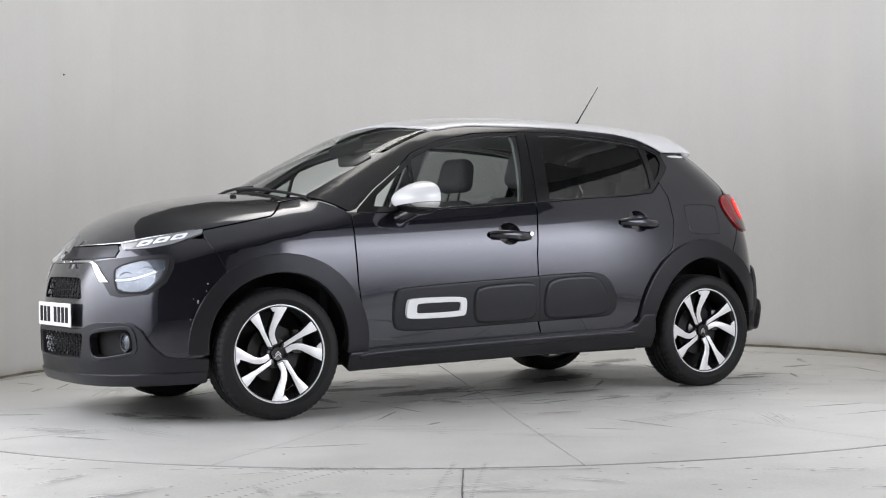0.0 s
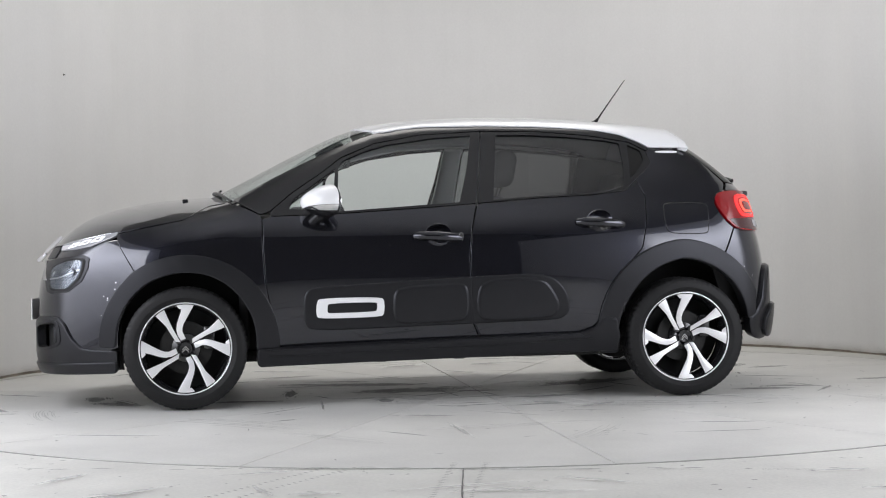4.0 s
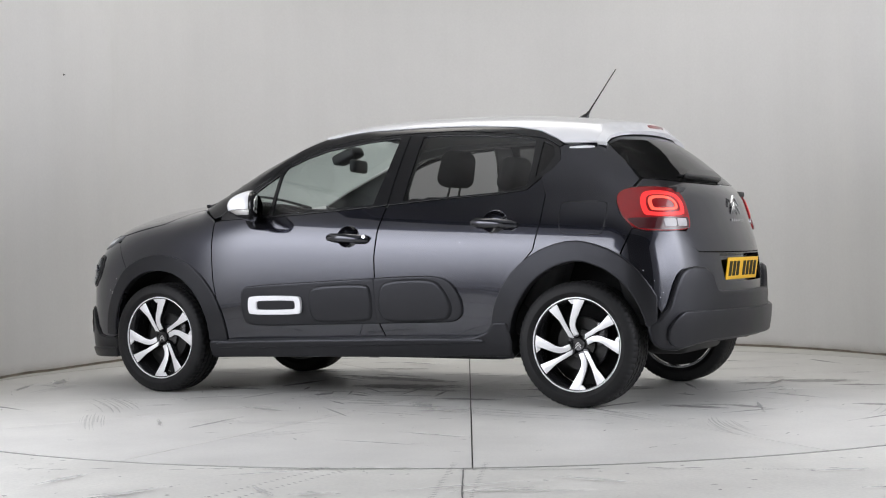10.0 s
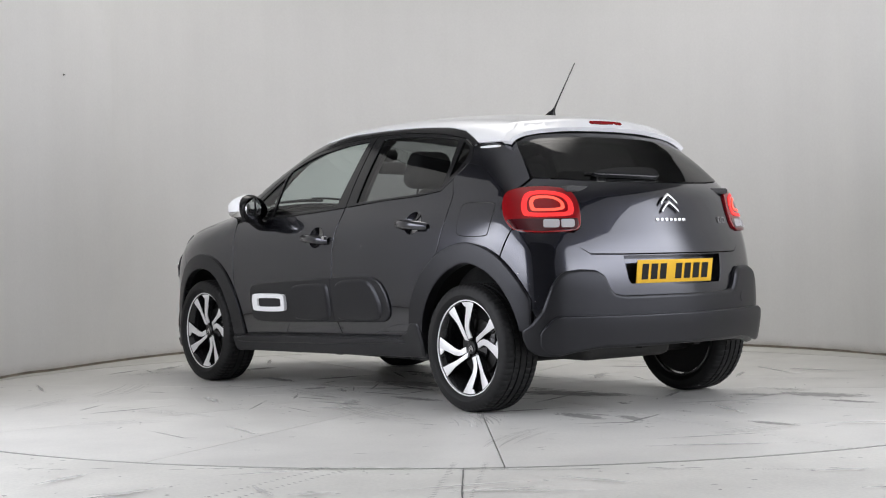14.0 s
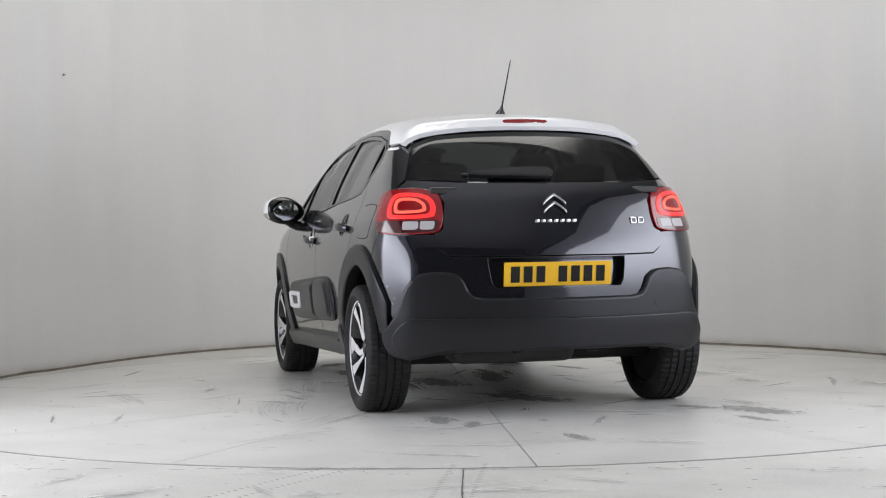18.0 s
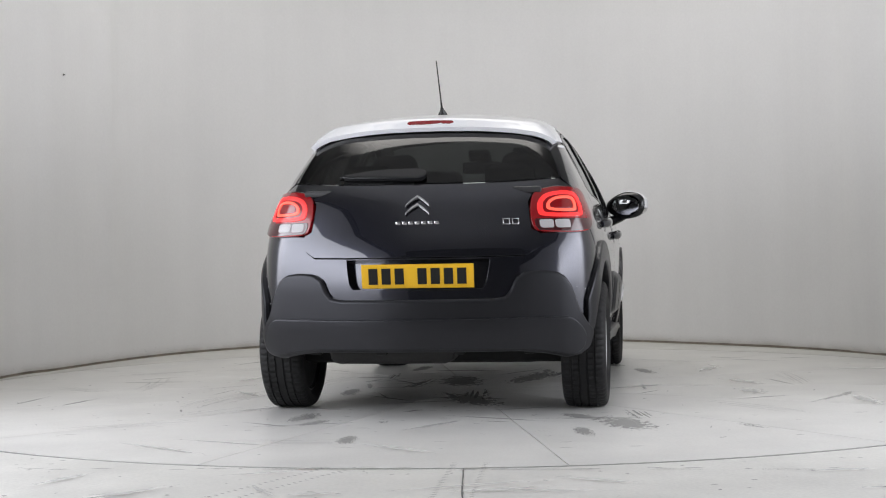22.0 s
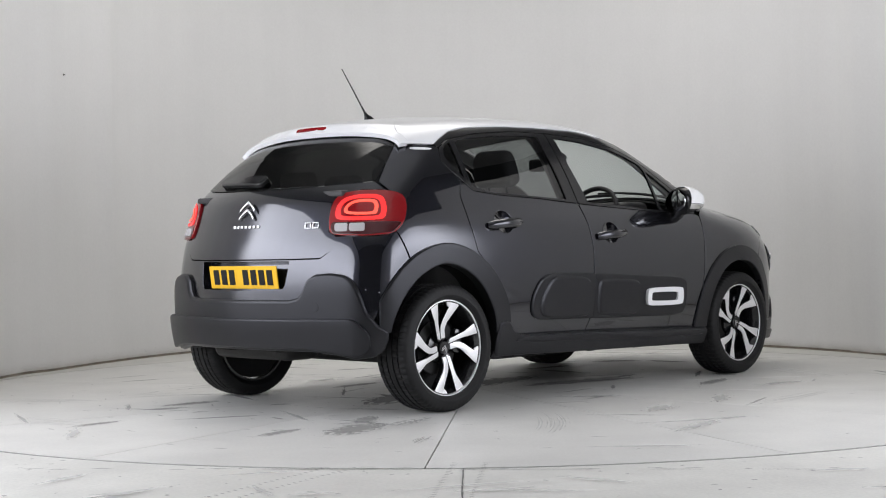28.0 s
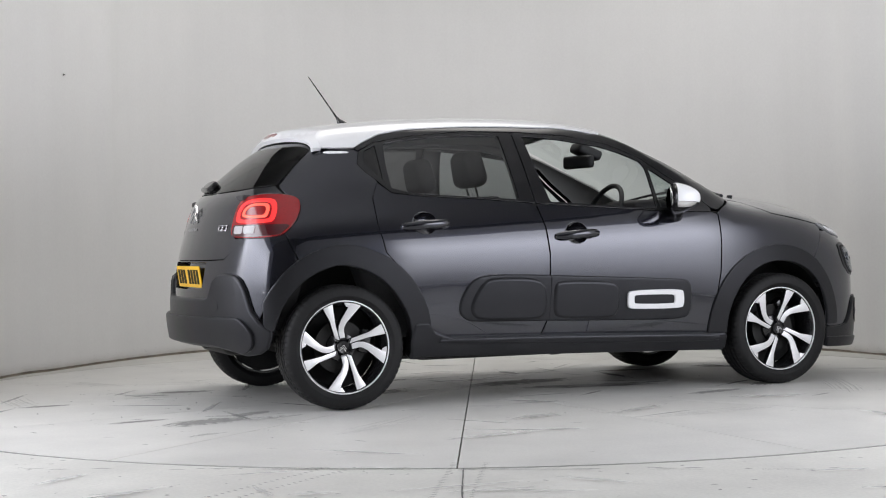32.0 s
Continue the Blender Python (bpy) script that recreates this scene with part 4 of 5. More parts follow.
for s in (1, -1):
    l = panel("tail_lamp", "rear", LAMP, RED, car, "red tail lamp with a lit rounded guide", off=0.012, thick=0.03, side=s, step=0.012, grid=0.02, lip=0.005, corner=2)
    panel("lower_lens", "rear", [(46.2, 0.911), (47.3, 0.905), (45.0, 0.860), (38.6, 0.850), (30, 0.856), (29.3, 0.885), (29.5, 0.911)], RED_DARK, l, "dark red lower lens", off=0.0145, thick=0.004, side=s, step=0.012, grid=0.02)
    for a0, a1 in ((30.4, 33.9), (34.2, 38.2)):
        panel("reverse_lens", "rear", [(a1, 0.907), (a0, 0.906), (a0, 0.874), (a0 + 0.6, 0.866), (a1, 0.867)], LENS_WHITE, l, "clear reversing lens", off=0.017, thick=0.004, side=s, step=0.01, grid=0.02)
    for hot, o, w in ((0, [(43.3, 0.935), (43.5, 0.985), (42.6, 1.03), (40.2, 1.042), (35.5, 1.039), (32.2, 1.022), (30.5, 0.985), (30.3, 0.945), (31.0, 0.918), (42.2, 0.918)], (0.80, 0.74)),
                      (1, [(41.2, 0.955), (41.5, 0.985), (41, 1.01), (39.6, 1.018), (36, 1.016), (33.8, 1.0), (32.6, 0.975), (32.8, 0.945), (40.6, 0.943)], (0.80, 0.70))):
        c = (37.0, 0.979)
        inner = [(c[0] + (a - c[0]) * w[0], c[1] + (b - c[1]) * w[1]) for a, b in o]
        panel("light_guide", "rear", o, RED_HOT if hot else RED_GLOW, l, "glowing red light guide", holes=[inner], off=0.016, thick=0.005, side=s, step=0.01, grid=0.02, corner=2)
    panel("inner_lens", "rear", [(40, 0.958), (40.2, 0.985), (39.2, 1.0), (35.6, 1.0), (34.4, 0.988), (33.9, 0.958)], RED, l, off=0.0145, thick=0.003, side=s, step=0.012, grid=0.02)

REC = [(0, 0.733), (17.9, 0.733), (17.7, 0.70), (16.9, 0.62), (16.0, 0.594), (0, 0.590)]
arch_r = to("side", "rear", arc(HR, HZ, 0.43, 120, 172, 8))
BUMPER = [(0, 0.737), (18, 0.737), (26.6, 0.740), (29.2, 0.772), (30.2, 0.842), (45.2, 0.858)] + to("side", "rear", [(-1.549, 0.858), (-1.463, 0.656)]) + arch_r[1:] + [(40, 0.35), (32, 0.5), (20, 0.5), (0, 0.5)]
panel("rear_bumper", "rear", mirrored(BUMPER), PAINT, car, corner=0, holes=[mirrored(REC)], thick=0.05)
panel("plate_recess", "rear", mirrored([(0, 0.752), (20, 0.752), (20, 0.56), (0, 0.56)]), PAINT, car, "gloss black recess for the plate", off=-0.052, corner=0)
POD = [(0, 0.533), (18.6, 0.534), (21.4, 0.545), (22.8, 0.575), (24.0, 0.631), (26, 0.656), (29.8, 0.661), (33.0, 0.653), (34.6, 0.633), (36.1, 0.589), (38.2, 0.481), (41, 0.417), (43.2, 0.392), (43.0, 0.36), (42.0, 0.315), (40, 0.290), (36, 0.279), (30.6, 0.303), (24.8, 0.317), (0, 0.320)]
panel("bumper_cladding", "rear", mirrored(POD), PLASTIC, car, "matt black rear bumper cladding", off=0.029, thick=0.06, corner=1, lip=0.028)
LOWER = [(0, 0.452), (20, 0.453), (35.0, 0.456), (36.4, 0.442), (38.0, 0.414), (39.3, 0.378), (39.2, 0.325), (37.8, 0.298), (36, 0.288), (30.6, 0.309), (24.8, 0.323), (0, 0.326)]
panel("lower_cladding", "rear", mirrored(LOWER), PLASTIC, car, "matt black lower tier of the bumper", off=0.052, thick=0.036, corner=1, lip=0.013)

for a, z in ((33.5, 0.437), (13.5, 0.437), (-13.5, 0.437), (-33.5, 0.437)):
    panel("parking_sensor", "rear", [(a + 0.55 * math.cos(radians(k)), z + 0.009 * math.sin(radians(k))) for k in range(0, 360, 30)], TRIM, car, off=0.048, thick=0.004, corner=0, step=0.006, grid=0.01)
panel("tow_cap", "rear", [(-25.8 + 1.35 * math.cos(radians(k)), 0.515 + 0.025 * math.sin(radians(k))) for k in range(0, 360, 20)], PLASTIC, car, "round towing eye cover", off=0.0315, thick=0.004, corner=0, step=0.008, grid=0.015)

# flank cladding
PAD_F = [(0.678, 0.53), (0.665, 0.572), (0.63, 0.587), (0.25, 0.606), (-0.145, 0.6236), (-0.153, 0.624), (-0.1532, 0.616), (-0.1626, 0.411), (-0.163, 0.403), (-0.155, 0.4028), (0.2, 0.393), (0.645, 0.383), (0.676, 0.42)]
PAD_R = [(-0.161, 0.617), (-0.161, 0.625), (-0.169, 0.6255), (-0.35, 0.633), (-0.521, 0.635), (-0.60, 0.604), (-0.652, 0.52), (-0.655, 0.45), (-0.62, 0.42), (-0.574, 0.412), (-0.175, 0.4034), (-0.167, 0.403), (-0.1668, 0.411)]
BADGE = [(0.62, 0.52), (0.605, 0.54), (0.30, 0.54), (0.286, 0.52), (0.288, 0.458), (0.305, 0.444), (0.61, 0.44), (0.624, 0.46)]
BADGE_IN = [(0.572, 0.508), (0.556, 0.519), (0.33, 0.521), (0.317, 0.512), (0.318, 0.476), (0.33, 0.465), (0.56, 0.461), (0.573, 0.47)]
BUMP_1 = [(0.225, 0.548), (0.19, 0.578), (-0.105, 0.588), (-0.128, 0.568), (-0.13, 0.44), (-0.1, 0.42), (0.19, 0.412), (0.222, 0.435)]
BUMP_2 = [(-0.2, 0.55), (-0.235, 0.605), (-0.49, 0.613), (-0.54, 0.585), (-0.592, 0.5), (-0.588, 0.45), (-0.55, 0.426), (-0.235, 0.418), (-0.2, 0.445)]
ARCH_FO = arc(HF, HZ, (0.462, 0.467), 182, 130, 8) + arc(HF, HZ, (0.467, 0.455), 120, 55, 8) + arc(HF, HZ, (0.445, 0.425), 45, 2, 6)
ARCH_FI = arc(HF, HZ, (0.352, 0.38), 182, 120, 8) + arc(HF, HZ, (0.382, 0.376), 110, 60, 6) + arc(HF, HZ, (0.372, 0.346), 50, 2, 6)
ARCH_RO = arc(HR, HZ, (0.446, 0.496), -10, 85, 12) + arc(HR, HZ, (0.496, 0.455), 92, 150, 10) + [(-1.662, 0.412)]
ARCH_RI = arc(HR, HZ, (0.358, 0.366), -12, 35, 6) + arc(HR, HZ, (0.372, 0.406), 45, 88, 6) + arc(HR, HZ, (0.406, 0.362), 95, 166, 10)
SILL = [(0.905, 0.281), (0.815, 0.281), (-0.2, 0.312), (-0.72, 0.322), (-0.80, 0.352), (-0.838, 0.4), (-0.9, 0.4), (-0.915, 0.31), (-0.905, 0.245), (-0.2, 0.228), (0.905, 0.206)]
for s in (1, -1):
    pad = panel("door_pad", "side", PAD_F, PLASTIC, fd[0 if s > 0 else 1], "matt black protective pad", off=0.015, thick=0.018, side=s, lip=0.017, corner=2)
    panel("pad_badge", "side", BADGE, WHITE, pad, "white rounded frame on the pad", holes=[BADGE_IN], off=0.035, thick=0.026, side=s, lip=0.006, step=0.012, grid=0.03, corner=2)
    panel("pad_insert", "side", BADGE_IN, PLASTIC, pad, off=0.022, side=s, step=0.012, grid=0.03, corner=2)
    panel("air_cushion", "side", BUMP_1, PLASTIC, pad, off=0.033, thick=0.03, side=s, lip=0.034, step=0.015, grid=0.03, corner=2)
    pad = panel("door_pad", "side", PAD_R, PLASTIC, rd[0 if s > 0 else 1], "matt black protective pad", off=0.015, thick=0.018, side=s, lip=0.017, corner=2)
    panel("air_cushion", "side", BUMP_2, PLASTIC, pad, off=0.033, thick=0.03, side=s, lip=0.034, step=0.015, grid=0.03, corner=2)
pair("front_arch_trim", "side", ARCH_FO + ARCH_FI[::-1], PLASTIC, car, "matt black wheel arch trim", off=0.013, thick=0.04, corner=1, lip=0.009)
pair("rear_arch_trim", "side", ARCH_RO + ARCH_RI[::-1], PLASTIC, car, "matt black wheel arch trim", off=0.021, thick=0.06, corner=1, lip=0.013)
pair("sill_trim", "side", SILL, PLASTIC, car, "matt black sill trim", off=0.034, thick=0.08, corner=1, lip=0.02)
pair("sill_lip", "side", [(0.86, 0.280), (0.3, 0.295), (-0.2, 0.309), (-0.74, 0.318), (-0.8, 0.31), (-0.2, 0.287), (0.3, 0.272), (0.86, 0.256)], PLASTIC, car, "rounded sill shelf under the doors", off=0.044, thick=0.02, corner=2, lip=0.016)
pair("roof_dash", "side", [(-1.172, 1.275), (-1.3, 1.276), (-1.3, 1.262), (-1.172, 1.263)], WHITE, car, "small white accent strip", off=0.004, thick=0.005, corner=2, step=0.01)
FUEL = [(-1.175, 0.97), (-1.19, 0.998), (-1.40, 0.994), (-1.417, 0.97), (-1.407, 0.85), (-1.39, 0.833), (-1.21, 0.836), (-1.18, 0.86)]
panel("flap_gap", "side", [(-1.296 + (a + 1.296) * 1.035, 0.915 + (b - 0.915) * 1.05) for a, b in FUEL], DARK, car, off=0.0006, thick=0.002, corner=2, step=0.015)
panel("fuel_flap", "side", FUEL, PAINT, car, off=0.002, thick=0.004, corner=2, step=0.015)

# nose
BUMP_TOP = [(0, 0.80), (12, 0.802), (24, 0.812), (36, 0.838), (44, 0.846)]
edge_f = to("side", "front", [(1.597, 0.842), (1.482, 0.630)] + arc(HF, HZ, (0.375, 0.33), 58, 2, 6)[1:])
FBUMP = BUMP_TOP + edge_f + [(44, 0.27), (30, 0.27), (0, 0.27)]
GR_UP = [(0, 0.676), (12.5, 0.674), (14, 0.66), (15.6, 0.58), (14.8, 0.572), (0, 0.572)]
FOG = [(20.4, 0.40), (22, 0.425), (31.5, 0.444), (33.6, 0.43), (34.4, 0.35), (33, 0.326), (23.5, 0.302), (21, 0.32)]
GR_LOW = [(0, 0.42), (16.8, 0.418), (17.6, 0.40), (16, 0.297), (0, 0.293)]
wide_fog = [(27 + (a - 27) * 1.04, 0.372 + (b - 0.372) * 1.05) for a, b in FOG]
fb = panel("front_bumper", "front", mirrored(FBUMP), PAINT, car, corner=0, holes=[mirrored(GR_UP), mirrored(GR_LOW), wide_fog, [(-a, b) for a, b in reversed(wide_fog)]], thick=0.03)
FCLAD = [(0, 0.432), (17, 0.436), (19.5, 0.452), (23, 0.466), (30, 0.470), (33.5, 0.462), (36, 0.43), (38.5, 0.36), (41.5, 0.31), (45, 0.299)] + to("side", "front", [(1.598, 0.296), (1.60, 0.19)]) + [(45, 0.185), (25, 0.175), (0, 0.172)]
fogs = [FOG, [(-a, b) for a, b in reversed(FOG)]]
panel("lower_front_bumper", "front", mirrored(FCLAD), PLASTIC, car, "matt black lower front bumper", off=0.014, thick=0.04, corner=1, lip=0.008, holes=[mirrored(GR_LOW)] + fogs)


CHIN = [(0, 0.222), (25, 0.225), (45, 0.236)] + to("side", "front", [(1.598, 0.240), (1.60, 0.19)]) + [(45, 0.186), (25, 0.176), (0, 0.173)]
panel("chin_spoiler", "front", mirrored(CHIN), PLASTIC, car, "matt black chin lip under the bumper", off=0.024, thick=0.02, corner=1, lip=0.01)


def honeycomb(name, outline, size, off):
    """A moulded grille of flattened cells, set back in its opening."""
    poly = np.array(mirrored(outline)) * UNIT["front"]
    lo, hi = poly.min(0), poly.max(0)
    bm = bmesh.new()
    row, v = 0, lo[1]
    while v < hi[1]:
        u = lo[0] + (size if row % 2 else 0)
        while u < hi[0]:
            ring = [(u + size * a, v + size * 0.62 * b) for a, b in ((-0.8, 0.0), (-0.5, 0.62), (0.5, 0.62), (0.8, 0.0), (0.5, -0.62), (-0.5, -0.62))]
            if inside(poly, np.array([[u, v]]))[0]:
                q = np.array(ring)
                c = q.mean(0)
                small = c + (q - c) * 0.72
                big = wrap("front", q / UNIT["front"], off)
                fro = wrap("front", (c + (q - c) * 0.86) / UNIT["front"], off + 0.006)
                inn = wrap("front", small / UNIT["front"], off)
                vb, vf, vi = ([bm.verts.new(p) for p in g] for g in (big, fro, inn))
                for i in range(6):
                    j = (i + 1) % 6
                    bm.faces.new((vb[i], vb[j], vf[j], vf[i]))
                    bm.faces.new((vf[i], vf[j], vi[j], vi[i]))
            u += size * 2
        v += size * 0.84
        row += 1
    bmesh.ops.recalc_face_normals(bm, faces=bm.faces[:])
    return part(name, bm, TRIM, car, "gloss black honeycomb grille")


panel("grille_back", "front", mirrored([(0, 0.68), (14, 0.68), (16.4, 0.565), (0, 0.565)]), DARK, car, off=-0.035, corner=0)
panel("grille_back", "front", mirrored([(0, 0.43), (18, 0.43), (18, 0.285), (0, 0.285)]), DARK, car, off=-0.035, corner=0)
honeycomb("upper_grille", GR_UP, 0.034, -0.014)
honeycomb("lower_grille", GR_LOW, 0.032, -0.012)
for s in (1, -1):
    panel("fog_pocket", "front", [(18, 0.46), (36, 0.46), (36, 0.29), (18, 0.29)], DARK, car, off=-0.045, side=s, corner=0)
    fl = part("fog_lamp", lathe_bm([(-0.07, 0.05), (0.0, 0.047), (0.008, 0.043), (0.006, 0.036), (0.0, 0.033), (-0.004, 0.001)], 28), PLASTIC, car, "round fog lamp in its pocket")
    q = wrap("front", [(31.5, 0.38)], -0.004)[0]
    fl.matrix_basis = Matrix.Translation((q[0], s * q[1], q[2])) @ Matrix.Rotation(radians(-90 + s * 12), 4, "Z")
    part("fog_lens", lathe_bm([(0.0005, 0.034), (0.005, 0.028), (0.007, 0.001)], 28), LAMP_IN, fl, "clear fog lens")
    f2 = [(27 + (a - 27) * 1.13, 0.372 + (b - 0.372) * 1.17) for a, b in FOG]
    panel("fog_surround", "front", f2, PLASTIC, car, holes=[FOG], off=0.02, thick=0.012, side=s, corner=2, lip=0.006)
    blk = panel("headlamp", "front", [(18.6, 0.748), (24, 0.757), (32, 0.768), (41, 0.778), (43.4, 0.765), (43.6, 0.71), (42, 0.645), (37.6, 0.593), (30, 0.582), (27, 0.592), (25.2, 0.63), (21.5, 0.70)], PLASTIC, car, "dark headlamp unit with a clear lens", off=0.004, side=s, corner=1)
    ln = [(27.9, 0.70), (29, 0.722), (34.6, 0.748), (40.6, 0.755), (41.8, 0.74), (41.2, 0.67), (37.8, 0.615), (36, 0.607), (31.0, 0.608), (29.5, 0.62)]
    wide = [(35 + (a - 35) * 1.13, 0.682 + (z - 0.682) * 1.13) for a, z in ln]
    panel("lens_bezel", "front", wide, DARK, blk, "black lamp bezel", holes=[ln], off=0.0075, thick=0.006, side=s, corner=2, step=0.012, lip=0.004)
    panel("reflector", "front", ln, LAMP_IN, blk, off=0.006, side=s, corner=2, step=0.012)
    for c0, c1, r in ((31.8, 0.672, 0.034), (37.4, 0.690, 0.040)):
        bowl = part("lamp_bowl", lathe_bm([(0.012, r), (0.0, r * 0.96), (-0.02, r * 0.7), (-0.03, 0.001)], 28), CHROME, blk, "bright lamp bowl")
        q = wrap("front", [(c0, c1)], 0.0045)[0]
        bowl.matrix_basis = Matrix.Translation((q[0], s * q[1], q[2])) @ Matrix.Rotation(radians(s * c0 - 90), 4, "Z") @ Matrix.Diagonal((1.2, 0.3, 0.8, 1))
    panel("lamp_blade", "front", [(28.6, 0.655), (34, 0.662), (41, 0.70), (41.2, 0.706), (34, 0.670), (28.6, 0.662)], CHROME, blk, off=0.0095, thick=0.003, side=s, corner=0, step=0.012)
    panel("lens", "front", ln, GLASS_LAMP, blk, off=0.012, thick=0.005, side=s, corner=2, step=0.012)
    drl = panel("daytime_lamp", "front", [(25.8, 0.828), (46.9, 0.884), (49.2, 0.892), (49.4, 0.870), (42.4, 0.823), (36, 0.806), (27.9, 0.799)], DRL_IN, car, "slim clear daytime running lamp", off=0.006, side=s, corner=1, step=0.012)
    for k in range(3):
        a, z0 = 32.0 + k * 4.6, 0.812 + 0.0135 * k
        o = [(a - 0.2, z0 - 0.002), (a + 3.8, z0 + 0.008), (a + 4.5, z0 + 0.035), (a + 0.8, z0 + 0.027)]
        c = (a + 2.1, z0 + 0.0165)
        panel("lamp_cell", "front", o, CELL, drl, "bright framed lamp cell", holes=[[(c[0] + (u - c[0]) * 0.5, c[1] + (v - c[1]) * 0.45) for u, v in o]], off=0.0085, thick=0.003, side=s, corner=1, step=0.01, grid=0.02)
    panel("lamp_cell", "front", [(28.4, 0.803), (31.4, 0.807), (32.0, 0.834), (27.2, 0.827)], LENS_WHITE, drl, off=0.0085, thick=0.003, side=s, corner=1, step=0.01, grid=0.02)
    panel("chrome_strip", "front", [(0.5, 0.818), (25.5, 0.828), (46.9, 0.884), (47.4, 0.888), (25.5, 0.834), (0.5, 0.824)], CHROME, drl, "chrome strip", off=0.010, thick=0.008, side=s, corner=0, step=0.012)
    panel("nose_bar", "front", [(0, 0.757), (17, 0.760), (26, 0.766), (26.5, 0.798), (25.0, 0.822), (12, 0.817), (0, 0.815)], PLASTIC, blk, off=0.005, thick=0.004, side=s, corner=0)
    panel("chrome_blade", "front", [(0.5, 0.75), (16.5, 0.755), (18, 0.75), (21.0, 0.728), (26.3, 0.652), (23.4, 0.652), (18.2, 0.735), (15.6, 0.744), (0.5, 0.741)], CHROME, blk, "chrome blade down the nose", off=0.010, thick=0.008, side=s, corner=0, step=0.012)

# dark shell behind the gaps
SHELL_SIDE = [(1.6, 0.86), (1.2, 0.93), (0.9, 0.94), (0.5, 0.945), (0.05, 0.97), (-0.5, 1.0), (-0.9, 1.02), (-1.12, 1.06), (-1.45, 1.02)] + [(-1.5, 0.62)] + arc(HR, HZ, 0.415, 120, -5, 16) + arc(HF, HZ, 0.395, 185, 60, 16)
shell = [skin("side", SHELL_SIDE, off=-0.022, thick=0.01, side=s, corner=0, grid=0.08, step=0.04) for s in (1, -1)]
shell.append(skin("rear", mirrored([(0, 0.75), (18, 0.76), (30, 0.86), (28, 1.07), (44, 1.06), (52, 0.9), (45, 0.4), (0, 0.38)]), off=-0.075, thick=0.01, corner=0, grid=0.08, step=0.04))
shell.append(skin("front", mirrored([(0, 0.8), (40, 0.84), (52, 0.84), (50, 0.2), (0, 0.2)]), off=-0.05, thick=0.01, corner=0, grid=0.08, step=0.04))
shell.append(skin("top", mirrored([(1.95, 0.0), (1.75, 0.5), (1.5, 0.64), (1.1, 0.64), (1.1, 0)], 1), off=-0.03, thick=0.01, corner=0, grid=0.08, step=0.04))
under("inner_shell", mesh_of("inner_shell", shell), DARK, car)
flo = join_bm(box_bm((2.7, 1.0, 0.06), (0.15, 0, 0.24), 0.02), box_bm((1.72, 1.5, 0.06), (0.0, 0, 0.25), 0.02), box_bm((0.4, 0.8, 0.1), (1.68, 0, 0.26), 0.02), box_bm((0.55, 0.9, 0.08), (-1.5, 0, 0.39), 0.03),
              box_bm((0.14, 1.36, 0.1), (HR, 0, 0.27), 0.04), box_bm((0.12, 1.36, 0.08), (HF, 0, 0.26), 0.03))
part("floor_pan", flo, DARK, car)
part("silencer", join_bm(box_bm((0.24, 0.60, 0.13), (-1.58, 0.16, 0.305), 0.05, 3), tube_bm([(-1.4, 0.1, 0.29), (-0.9, 0.05, 0.25), (-0.3, 0.02, 0.235)], 0.025, 10)), STEEL, car, "dull steel silencer under the tail")
part("rear_axle", join_bm(tube_bm([(HR, -0.62, 0.29), (HR + 0.12, -0.45, 0.25), (HR + 0.12, 0.45, 0.25), (HR, 0.62, 0.29)], 0.045, 10), box_bm((0.4, 0.07, 0.08), (HR + 0.18, 0.5, 0.27), 0.02), box_bm((0.4, 0.07, 0.08), (HR + 0.18, -0.5, 0.27), 0.02)), DARK, car)
for y in (0.46, -0.46):
    part("spring", tube_bm([(HR + 0.05 + 0.05 * math.cos(k * 0.7), y + 0.05 * math.sin(k * 0.7), 0.29 + 0.004 * k) for k in range(46)], 0.007, 6), DARK, car)
for y in (0.5, 0.18, -0.18, -0.5):
    part("bumper_bracket", box_bm((0.05, 0.05, 0.04), (-1.80 + 0.2 * y * y, y, 0.312), 0.008), DARK, car)
part("bulkhead", box_bm((0.05, 1.36, 0.68), (0.98, 0, 0.62), 0.02), DARK, car)
for x in (HF, HR):
    for s in (1, -1):
        r = 0.40 if x > 0 else 0.42
        b = bmesh.new()
        n = 28
        rows = []
        start, sweep = (3, 164) if x < 0 else (-8, 196)
        for y in (0.47, 0.58, 1.0):
            row = []
            for i in range(n + 1):
                a = radians(start + sweep * i / n)
                row.append(b.verts.new((x + r * math.cos(a), s * min(y, 0.62 + 0.15 * max(0, math.sin(a)) ** 0.5), HZ + r * math.sin(a))))
            rows.append(row)
        for a, c in zip(rows, rows[1:]):
            for i in range(n):
                b.faces.new((a[i], a[i + 1], c[i + 1], c[i]))
        b.faces.new(rows[0])
        part("wheel_housing", b, DARK, car)


for s in (1, -1):
    for x in (0.80, 0.52, 0.30, -0.10, -0.45, -0.70):
        y = float(wrap("side", [(x, 0.30)])[0][1])
        part("jacking_tab", box_bm((0.06, 0.02, 0.024), (x, s * (y - 0.03), 0.217 + 0.014 * (0.8 - x)), 0.006), DARK, car)


def drop(x, z, r, s, off=0.0):
    """A bead of water on the flank."""
    b = bmesh.new()
    bmesh.ops.create_uvsphere(b, u_segments=10, v_segments=6, radius=1)
    q = wrap("side", [(x, z)], off)[0]
    n = normal(np.array([q]))[0]
    b.transform(Matrix.Translation((q[0], s * q[1], q[2])) @ Vector((n[0], s * n[1], n[2])).to_track_quat("Z", "Y").to_matrix().to_4x4() @ Matrix.Diagonal((r, r * 1.3, r * 0.5, 1)))
    part("water_drop", b, CHROME, car)


